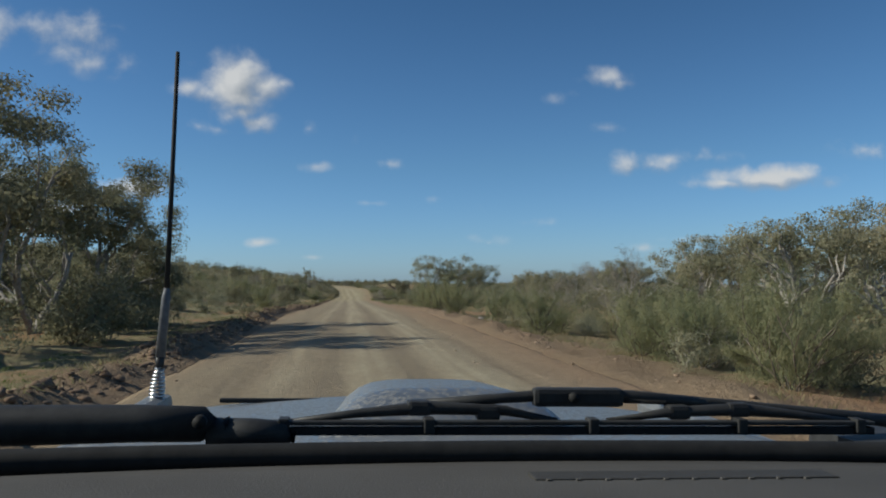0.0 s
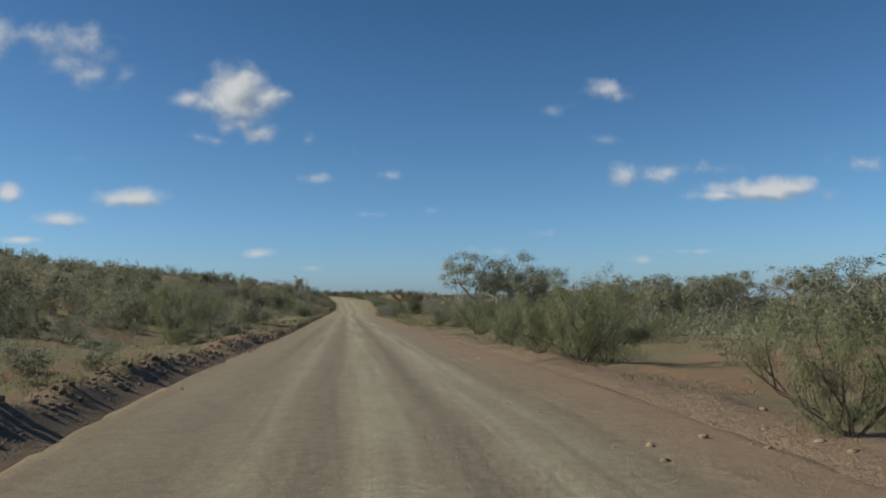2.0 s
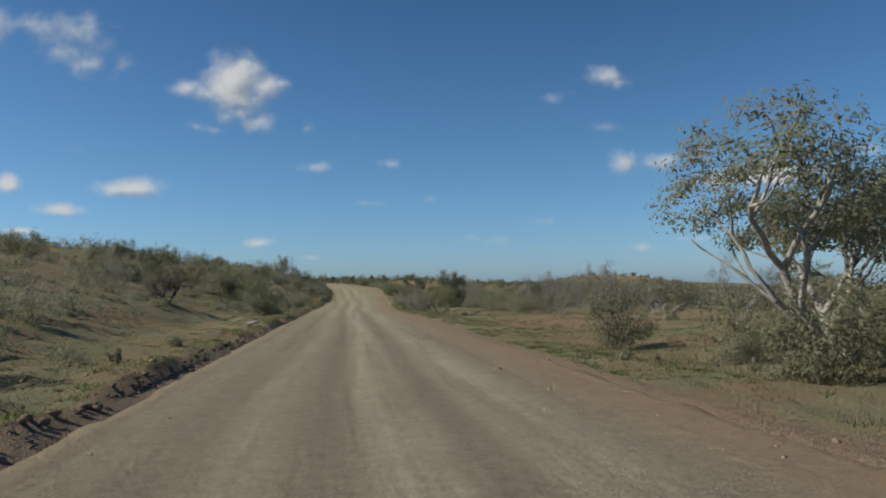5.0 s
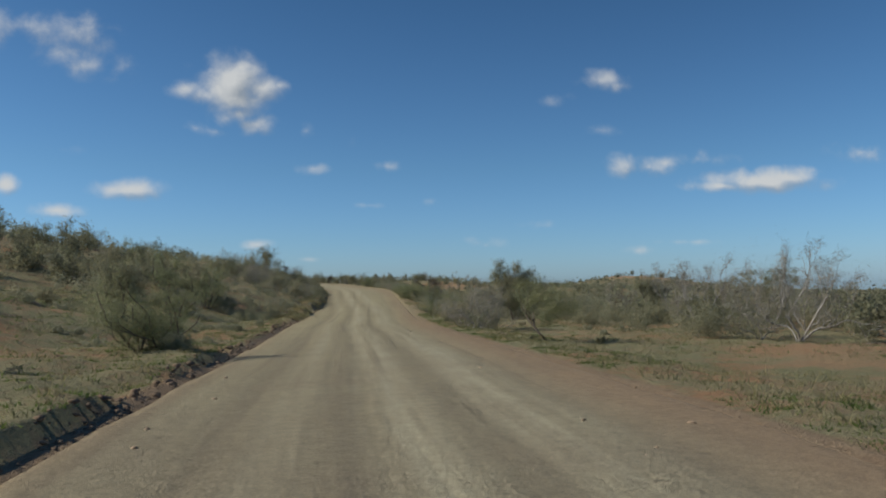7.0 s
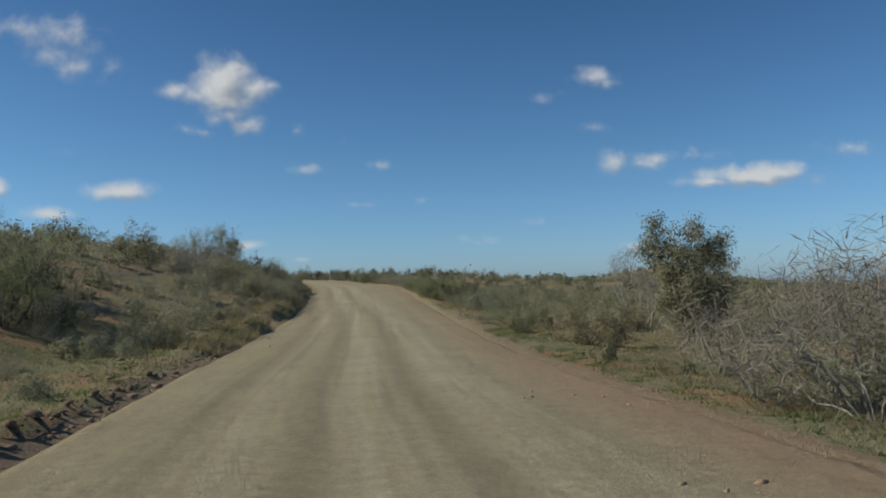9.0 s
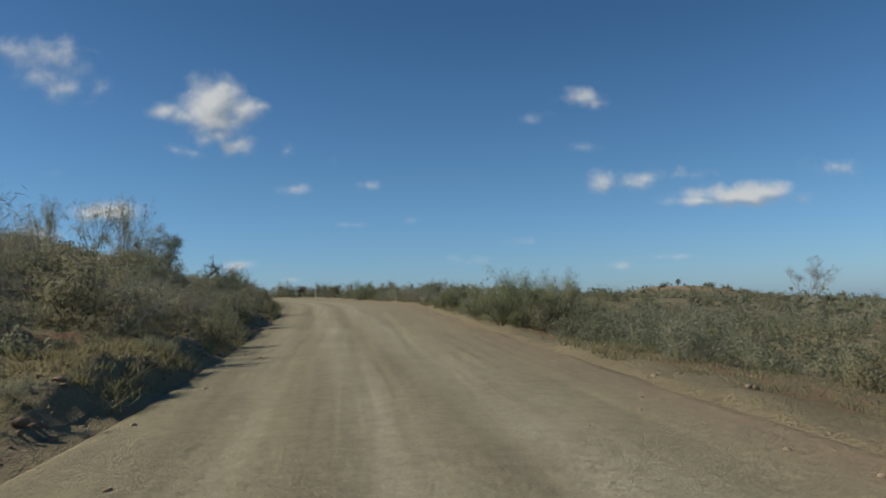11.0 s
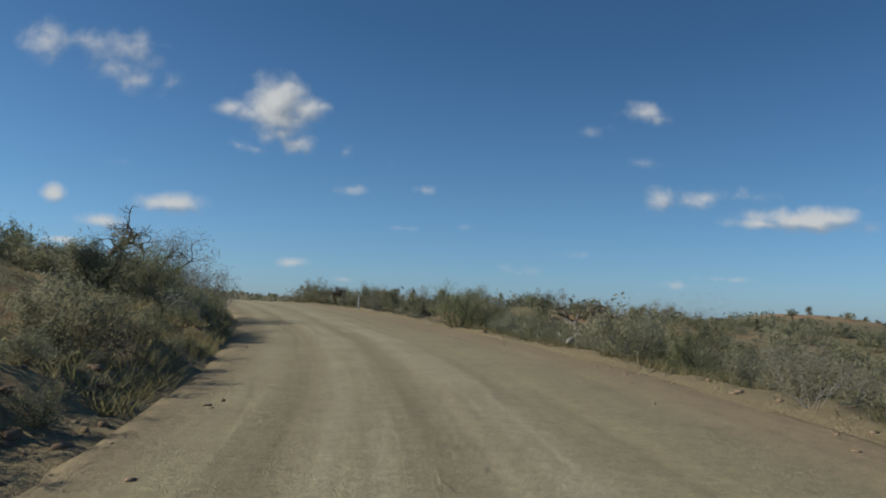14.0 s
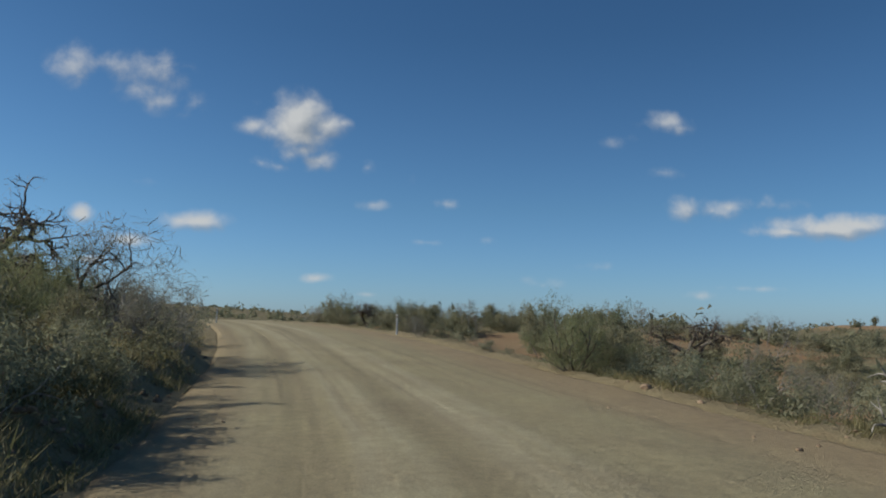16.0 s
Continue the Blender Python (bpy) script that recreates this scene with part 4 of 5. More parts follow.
def build_scrub(name, label, key, zones, keep, seed, spread=1.6):
    """Thick scrub behind the nearest shrubs, past counting, joined by colour. zones: side, y0, y1, inner, outer, count."""
    rng = np.random.default_rng(seed)
    spec = KINDS[key]["spec"]
    forms = [plant_arrays(KINDS[key]["seed"] + 50 + i, **spec)[2] for i in range(3)]
    big = math.sqrt(spec["count"] / keep) ** 0.85 * (0.55 if key == "twig" else 1.0)
    out = []
    for side, y0, y1, a, b, count, s0, s1, *fine in zones:
        fine = fine[0] if fine else 1.0
        y = rng.uniform(y0, y1, count)
        o = a + (b - a) * rng.random(count) ** 1.25
        x = np.where(side < 0, road_left(y) - o, road_right(y) + o)
        dense = value_noise(x, y, 7.0, 60 + seed % 7)
        z = land(x, y)
        for px, py, pz, dn, far in zip(x, y, z, dense, o):
            if dn < (0.42 if fine > 1.7 else 0.28) or is_bare(px, py):
                continue
            L = forms[rng.integers(3)]
            s, q = (s0 + (s1 - s0) * rng.random() ** (2.0 if fine > 2 else 1.0)) * (0.7 + 0.6 * dn), rng.uniform(0, 6.28)
            more = min(4.5, max(1.4, 13 / far))
            n = int(keep * fine * more * min(1.6, max(0.3, s)))
            L = L[rng.integers(0, len(L), n)]
            c = L.mean(1, keepdims=True)
            L = c + (L - c) * (0.85 * big / (s * (fine * more) ** 0.55))
            m = np.array([[math.cos(q), -math.sin(q), 0], [math.sin(q), math.cos(q), 0], [0, 0, rng.uniform(0.8, 1.25)]]) * s
            out.append(L @ m.T + np.array([px, py, pz - 0.03]))
    V = np.concatenate(out).reshape(-1, 3)
    ob = new(name, quick_mesh(name, V, np.arange(len(V)).reshape(-1, 3)))
    ob.data.materials.append(MAT[spec["leaf"]])
    return tagged(ob, label, "scrub", kind="stuff")


build_scrub("olive_scrub", "thick olive-brown scrub covering the country", "olive", [
    (1, 8, 105, 6, 45, 190, 0.7, 1.2), (1, 124, 190, 9, 42, 150, 0.4, 1.5, 3.4), (1, 172, 262, 1.1, 13, 60, 0.4, 0.8, 1.5), (1, 190, 255, 6, 40, 80, 0.5, 1.0), (1, 212, 280, 1.6, 40, 110, 0.6, 1.0), (1, 250, 400, 4, 120, 190, 0.6, 1.1),
    (-1, 14, 46, 6, 50, 60, 0.6, 1.0, 1.4), (-1, 46, 112, 8, 55, 110, 0.45, 0.8, 1.4), (-1, 110, 190, 12, 60, 90, 0.5, 1.0, 1.5), (-1, 164, 226, 2.2, 14, 90, 0.25, 0.52, 0.9), (-1, 98, 165, 1.0, 12, 70, 0.12, 0.30, 1.8), (-1, 48, 100, 2.6, 12, 60, 0.2, 0.45, 1.6), (1, 140, 165, 0.9, 6, 8, 0.1, 0.22, 1.8), (-1, 234, 262, 0.8, 12, 34, 0.4, 0.75, 1.5), (-1, 165, 235, 13, 50, 70, 0.45, 0.85), (-1, 235, 330, 6, 50, 80, 0.5, 0.95)], 360, 11)
build_scrub("grey_scrub", "thick grey-green scrub with dead twigs", "grey", [
    (1, 8, 105, 6, 45, 90, 0.8, 1.4), (1, 124, 190, 8.5, 42, 170, 0.45, 1.8, 4.2), (1, 172, 262, 1.0, 13, 70, 0.45, 0.9, 1.5), (1, 190, 255, 6, 40, 80, 0.6, 1.1), (1, 212, 280, 1.4, 40, 150, 0.6, 1.1), (1, 250, 400, 4, 120, 180, 0.6, 1.2),
    (-1, 14, 46, 5, 50, 40, 0.6, 1.1, 1.4), (-1, 46, 112, 7, 55, 150, 0.5, 1.0, 1.4), (-1, 110, 190, 9, 60, 70, 0.6, 1.1, 1.6), (-1, 164, 228, 1.6, 14, 170, 0.26, 0.56, 0.9), (-1, 98, 165, 1.0, 12, 110, 0.15, 0.36, 1.8), (-1, 48, 100, 2.6, 12, 80, 0.25, 0.5, 1.6), (1, 98, 165, 0.9, 9, 30, 0.12, 0.26, 1.8), (-1, 234, 262, 0.8, 11, 50, 0.5, 0.85), (-1, 165, 235, 13, 50, 60, 0.5, 0.9), (-1, 235, 330, 6, 50, 75, 0.6, 1.1)], 350, 12)
build_scrub("dark_scrub", "dark green bushes scattered through the scrub", "dark", [
    (1, 8, 105, 10, 60, 70, 0.6, 1.1), (1, 128, 200, 12, 50, 70, 0.45, 0.8, 1.6), (1, 240, 340, 8, 70, 90, 0.4, 0.8),
    (-1, 14, 110, 8, 60, 90, 0.5, 1.0), (-1, 110, 330, 14, 70, 110, 0.45, 0.9, 1.4)], 400, 13)
build_scrub("green_scrub", "green bushes scattered through the scrub", "green", [
    (1, 8, 100, 6, 30, 50, 0.6, 1.0), (1, 186, 262, 6, 30, 30, 0.5, 0.9), (-1, 50, 110, 6, 30, 40, 0.5, 0.9), (-1, 165, 205, 10, 25, 14, 0.4, 0.8), (-1, 236, 262, 2.5, 12, 12, 0.4, 0.8)], 620, 14)
build_scrub("dead_scrub", "bleached dead scrub of bare grey twigs", "twig", [
    (1, 25, 105, 8, 40, 60, 0.7, 1.2), (1, 124, 195, 9, 42, 130, 0.5, 1.8, 2.2), (1, 195, 300, 1.4, 40, 170, 0.5, 1.1),
    (-1, 25, 120, 5, 40, 70, 0.6, 1.1), (-1, 120, 330, 6, 45, 120, 0.5, 1.0), (-1, 166, 230, 1.8, 13, 90, 0.3, 0.6, 0.8)], 260, 15)


def build_far_scrub():
    """Low scrub out to the skyline, too far to tell apart."""
    rng = np.random.default_rng(5)
    n = 8200
    ang = rng.uniform(-0.62, 0.75, n)
    dist = 60 + 900 * rng.random(n) ** 1.7
    x, y = dist * np.sin(ang), 60 + dist * np.cos(ang)
    keep = ((x < road_left(y) - 45) | (x > road_right(y) + 26) | (y > 300)) & ((y > 380) | (x < road_left(y) - 4) | (x > road_right(y) + 4))
    x, y = x[keep], y[keep]
    for cx, cy, rx, ry in BARE:
        ok = ((x - cx) / rx) ** 2 + ((y - cy) / ry) ** 2 > (0.75 if cy < 300 else 0.25) * rng.random(len(x)) ** 0.3
        x, y = x[ok], y[ok]
    z = land(x, y)
    n = len(x)
    k = 24
    r = rng.uniform(0.6, 1.5, (n, 1)) * (1 + (rng.random((n, 1)) < 0.05) * 1.1)
    d = rng.normal(0, 1, (n, k, 3))
    d /= np.linalg.norm(d, axis=2)[..., None]
    c = np.stack([x, y, z], -1)[:, None] + d * r[..., None] * np.array([1.0, 1.0, 0.62]) * rng.uniform(0.5, 1.0, (n, k, 1)) + np.array([0, 0, 1]) * (0.35 * r)[..., None]
    wide = 0.17 * (1 + np.hypot(x, y)[:, None, None] / 700)
    a, b = rng.normal(0, 1, (n, k, 3)) * wide, rng.normal(0, 1, (n, k, 3)) * wide
    V = np.stack([c - a, c + b, c + a], 2).reshape(-1, 3)
    ob = new("far_scrub", quick_mesh("far_scrub", V, np.arange(len(V)).reshape(-1, 3)))
    ob.data.materials.append(MAT["dark"])
    return tagged(ob, "distant low olive-brown scrub to the skyline", "scrub", kind="stuff")


build_far_scrub()


def build_tufts(name, label, material, count, zones, height, blades, seed, width=0.012):
    """Grass or herbs as many blades; zones: (side, y0, y1, inner, outer, share)."""
    rng = np.random.default_rng(seed)
    X, Y = [], []
    for side, y0, y1, a, b, share in zones:
        m = int(count * share)
        y = rng.uniform(y0, y1, m)
        o = a + (b - a) * rng.random(m) ** 1.5
        x = np.where(side < 0, road_left(y) - o, road_right(y) + o)
        ok = value_noise(x, y, 3.0, 40 + seed) > 0.40
        X.append(x[ok])
        Y.append(y[ok])
    x, y = np.concatenate(X), np.concatenate(Y)
    z = land(x, y)
    n = len(x)
    foot = np.stack([x, y, z - 0.02], -1)[:, None] + rng.normal(0, 0.09, (n, blades, 3)) * np.array([1, 1, 0])
    h = height * rng.uniform(0.4, 1.3, (n, 1, 1)) * rng.uniform(0.5, 1.1, (n, blades, 1))
    tip = foot + np.concatenate([rng.normal(0, 0.75, (n, blades, 2)) * h, h], 2)
    s = rng.normal(0, 1, (n, blades, 3)) * np.array([1, 1, 0])
    s /= np.linalg.norm(s, axis=2)[..., None]
    V = np.stack([foot - s * width, foot + s * width, tip], 2).reshape(-1, 3)
    ob = new(name, quick_mesh(name, V, np.arange(len(V)).reshape(-1, 3)))
    ob.data.materials.append(MAT[material])
    return tagged(ob, label, "grass", kind="stuff")


build_tufts("dry_grass", "dry straw-coloured grass tufts on red earth", "straw", 24000, [(-1, 5, 260, 0.6, 15, 0.54), (1, 5, 260, 1.0, 13, 0.36), (1, 95, 165, 0.8, 13, 0.12)], 0.16, 7, 1)
build_tufts("green_herbs", "low green herbs along the road edge", "herb", 11000, [(-1, 70, 170, 0.5, 12, 0.48), (1, 95, 175, 0.4, 3.2, 0.24), (-1, 5, 70, 2, 8, 0.1), (1, 100, 170, 3, 14, 0.16)], 0.075, 14, 2, 0.016)


build_tufts("bank_grass", "dry straw grass and litter on the roadside bank", "straw", 8000, [(-1, 165, 250, 0.1, 4.5, 0.8), (1, 185, 250, 0.3, 4, 0.25)], 0.26, 10, 6)


def build_stones(name, label, count, zones, size, seed, material):
    """Loose clods and stones as one cover."""
    rng = np.random.default_rng(seed)
    ico = bmesh.new()
    bmesh.ops.create_icosphere(ico, subdivisions=1, radius=1.0)
    IV = np.array([v.co for v in ico.verts])
    IF = np.array([[v.index for v in f.verts] for f in ico.faces])
    ico.free()
    V, Fc, base = [], [], 0
    for side, y0, y1, a, b, share in zones:
        for _ in range(int(count * share)):
            y = rng.uniform(y0, y1)
            o = a + (b - a) * rng.random()
            x = float(road_left(y)) - o if side < 0 else float(road_right(y)) + o
            s = size * (0.25 + 1.5 * rng.random() ** 3)
            k = rng.uniform(0.6, 1.4, 3) * np.array([1, 1, 0.6])
            v = IV * (1 + rng.normal(0, 0.24, (len(IV), 1))) * s * k
            q = rng.uniform(0, 6.28)
            v = v @ np.array([[math.cos(q), -math.sin(q), 0], [math.sin(q), math.cos(q), 0], [0, 0, 1]])
            V.append(v + np.array([x, y, ground_at(x, y) + s * 0.1]))
            Fc.append(IF + base)
            base += len(IV)
    ob = new(name, quick_mesh(name, np.concatenate(V), np.concatenate(Fc)))
    ob.data.materials.append(MAT[material])
    return tagged(ob, label, "stones", kind="stuff")


build_stones("clods", "loose red clods and stones along the graded edges", 3200, [(-1, 4, 100, 0.0, 2.2, 0.45), (-1, 100, 160, 0.0, 0.5, 0.1), (-1, 158, 250, 0.1, 2.2, 0.3), (1, 4, 90, 0.1, 1.6, 0.14), (1, 180, 250, 0.0, 1.4, 0.06)], 0.040, 3, "stone")
build_stones("windrow_clods", "heaped red-brown clods of the graded windrow", 5200, [(-1, 3, 80, 0.10, 1.15, 0.60), (-1, 78, 165, 0.02, 0.45, 0.2), (-1, 170, 250, 0.05, 1.6, 0.2)], 0.056, 9, "clod")
build_stones("gravel", "small loose gravel lying on the dirt road", 900, [(1, 4, 250, -2.6, 0, 0.6), (-1, 4, 250, -1.2, 0, 0.4)], 0.03, 4, "stone")
build_stones("bank_clods", "broken earth lumps on the cut bank", 700, [(-1, 162, 250, 0.05, 1.9, 1.0)], 0.058, 8, "clod")

# ---------------------------------------------------------------- posts, dead wood, rocks


def box(bm, lo, hi, bevel=0.0, turn=None):
    """A bevelled box from corner to corner, added to bm."""
    made = bmesh.ops.create_cube(bm, size=1.0)["verts"]
    for v in made:
        v.co = Vector([lo[i] + (v.co[i] + 0.5) * (hi[i] - lo[i]) for i in range(3)])
    if bevel:
        edges = list({e for v in made for e in v.link_edges})
        bmesh.ops.bevel(bm, geom=edges, offset=bevel, segments=2, affect="EDGES", profile=0.6)
    return bm


def rod(bm, pts, radii, sides=10):
    """A capped tube through points."""
    rings = []
    for i, p in enumerate(pts):
        p = Vector(p)
        a = Vector(pts[max(i - 1, 0)])
        b = Vector(pts[min(i + 1, len(pts) - 1)])
        d = (b - a).normalized()
        u = d.orthogonal().normalized() if abs(d.x) > 0.99 else d.cross(Vector((1, 0, 0))).normalized()
        w = d.cross(u)
        r = radii if isinstance(radii, (int, float)) else radii[i]
        rings.append([bm.verts.new(p + (u * math.cos(6.28318 * j / sides) + w * math.sin(6.28318 * j / sides)) * r) for j in range(sides)])
    for a, b in zip(rings, rings[1:]):
        for j in range(sides):
            bm.faces.new((a[j], a[(j + 1) % sides], b[(j + 1) % sides], b[j]))
    bm.faces.new(rings[0][::-1])
    bm.faces.new(rings[-1])
    for f in bm.faces:
        f.smooth = True
    return bm


def guide_post(x, y, height, lean):
    root = new("guide_post")
    bm = box(bmesh.new(), (-0.045, -0.03, -0.25), (0.045, 0.03, height), 0.008)
    part("post", bm, MAT["post"], root)
    part("top_cap", box(bmesh.new(), (-0.048, -0.033, height - 0.16), (0.048, 0.033, height - 0.08), 0.006), MAT["stone"], root, "weathered reddish band")
    root.matrix_basis = pose(x, y, ground_at(x, y), lean, 0, 12)
    return tagged(root, "weathered white wooden guide post at the road edge", "post", "guide posts")


guide_post(-1.6, 266.5, 1.15, 0)
guide_post(-9.9, 257.5, 0.95, 3)
guide_post(-14.5, 282, 1.0, -2)


def dead_wood(name, label, x, y, turn, seed, length, radius, depth, tilt, spread=0.7):
    """A fallen or standing piece of weathered wood."""
    rng = np.random.default_rng(seed)
    out, tips = [], []
    grow(rng, (0, 0, 0.02), (math.cos(tilt), 0, math.sin(tilt)), length, radius, depth, out, tips, 2.3, spread, 0.06, 0.66, 0.3)
    V, Fc = tubes(out)
    V[:, 2] = np.maximum(V[:, 2], -0.03)
    ob = new(name, quick_mesh(name, V, Fc, True))
    ob.data.materials.append(MAT["dead"])
    ob.matrix_basis = pose(x, y, ground_at(x, y) + 0.02, 0, 0, turn)
    return tagged(ob, label, "dead wood", "dead wood")


dead_wood("dead_stump", "twisted grey dead stump beside the road", 5.8, 237.2, 100, 3, 0.62, 0.10, 3, 1.15, 0.9)
dead_wood("fallen_branch", "bleached fallen branch beside the stump", 6.1, 237.5, 200, 4, 0.6, 0.04, 2, 0.25)
dead_wood("fallen_branch", "weathered fallen branch on the road shoulder", 5.9, 214.5, 30, 5, 1.0, 0.03, 2, 0.12)
dead_wood("fallen_branch", "weathered fallen branch on the road shoulder", 6.4, 215.2, 160, 6, 0.9, 0.025, 2, 0.2)
dead_wood("fallen_branch", "broken dark tree limb lying in dry grass", -11.5, 86, 20, 7, 2.2, 0.10, 3, 0.45)
dead_wood("fallen_branch", "bleached fallen log on the red flat", 21, 140, 150, 8, 1.8, 0.08, 2, 0.2)
dead_wood("fallen_branch", "bleached fallen log on the red flat", 24, 147, 60, 9, 1.6, 0.07, 2, 0.4)
dead_wood("fallen_branch", "bare grey branch sticking out of the bank", -4.6, 233, 250, 10, 0.8, 0.03, 2, 0.9)


def rock(x, y, size, seed, material="pale_stone", label="pale weathered rock in short grass"):
    bm = bmesh.new()
    bmesh.ops.create_icosphere(bm, subdivisions=2, radius=size)
    for v in bm.verts:
        n = noise.noise(v.co * (1.6 / size) + Vector((seed * 3.1, 0, 0)))
        v.co *= 1 + 0.38 * n
        v.co.z *= 0.62
    me = bpy.data.meshes.new("rock")
    bm.to_mesh(me)
    bm.free()
    me.materials.append(MAT[material])
    ob = new("rock", me)
    ob.matrix_basis = pose(x, y, ground_at(x, y) + size * 0.22, 0, 0, seed * 47)
    return tagged(ob, label, "rock", "rocks")


for i in range(7):
    rock(-5.05 + 0.13 * (i % 4) - 0.07 * (i // 4), 120.6 + 0.16 * (i % 3), 0.09 + 0.03 * ((i * 7) % 3), i + 1)
for i, (x, y, r) in enumerate([(6.3, 206.4, 0.07), (6.9, 206.0, 0.09), (7.6, 72.6, 0.09), (6.0, 38.2, 0.14), (6.3, 36.4, 0.17), (6.6, 35.6, 0.11), (3.9, 243, 0.13), (-4.6, 80.2, 0.12), (5.3, 211, 0.1)]):
    rock(x, y, r, 20 + i, "pale_stone" if i % 3 else "stone", "pale weathered stone on the road shoulder")

# ---------------------------------------------------------------- the car that the drive starts from


def car_paint():
    k = Nodes("dusty_silver_paint")
    dust = k.ramp(k.noise(80, 6, 0.8), (0.44, (0, 0, 0)), (0.60, (1, 1, 1)))
    c = k.mix(k.calc("MULTIPLY", dust, 0.55), (0.205, 0.225, 0.240), (0.35, 0.325, 0.285))
    r = k.calc("ADD", 0.28, k.calc("MULTIPLY", dust, 0.5))
    return k.done(c, r, 0.55)


def vinyl():
    k = Nodes("grained_dark_vinyl")
    k.bump(k.noise(420, 3), 0.35, 0.002)
    return k.done(k.ramp(k.noise(5, 4), (0.3, (0.068, 0.064, 0.058)), (0.7, (0.088, 0.083, 0.075))), 0.75, spec=0.3)


MAT["paint"] = car_paint()
MAT["vinyl"] = vinyl()
MAT["dash_slot"] = plain_rough("dark_grained_vinyl", (0.050, 0.048, 0.044), (0.064, 0.061, 0.056), 90, 0.6, 0.2, 0.002)
MAT["black"] = plain_rough("black_plastic", (0.030, 0.030, 0.030), (0.048, 0.048, 0.047), 60, 0.5, 0.15, 0.003)
MAT["rubber"] = plain_rough("black_rubber", (0.016, 0.016, 0.016), (0.028, 0.028, 0.027), 40, 0.7, 0.2, 0.003)
MAT["steel"] = Nodes("bright_spring_steel").done((0.55, 0.54, 0.52), 0.28, 1.0)
MAT["whip"] = plain_rough("grey_fibreglass", (0.10, 0.10, 0.10), (0.16, 0.16, 0.16), 50, 0.45, 0.1, 0.002)


def panel(fn, u0, u1, v0, v1, nu, nv, thick):
    """A bowed sheet with thickness: fn(u, v) gives a point."""
    bm = bmesh.new()
    g = [[bm.verts.new(fn(u0 + (u1 - u0) * i / nu, v0 + (v1 - v0) * j / nv)) for j in range(nv + 1)] for i in range(nu + 1)]
    for i in range(nu):
        for j in range(nv):
            bm.faces.new((g[i][j], g[i + 1][j], g[i + 1][j + 1], g[i][j + 1]))
    bmesh.ops.recalc_face_normals(bm, faces=bm.faces)
    bmesh.ops.solidify(bm, geom=bm.faces[:], thickness=thick)
    for f in bm.faces:
        f.smooth = True
    return bm


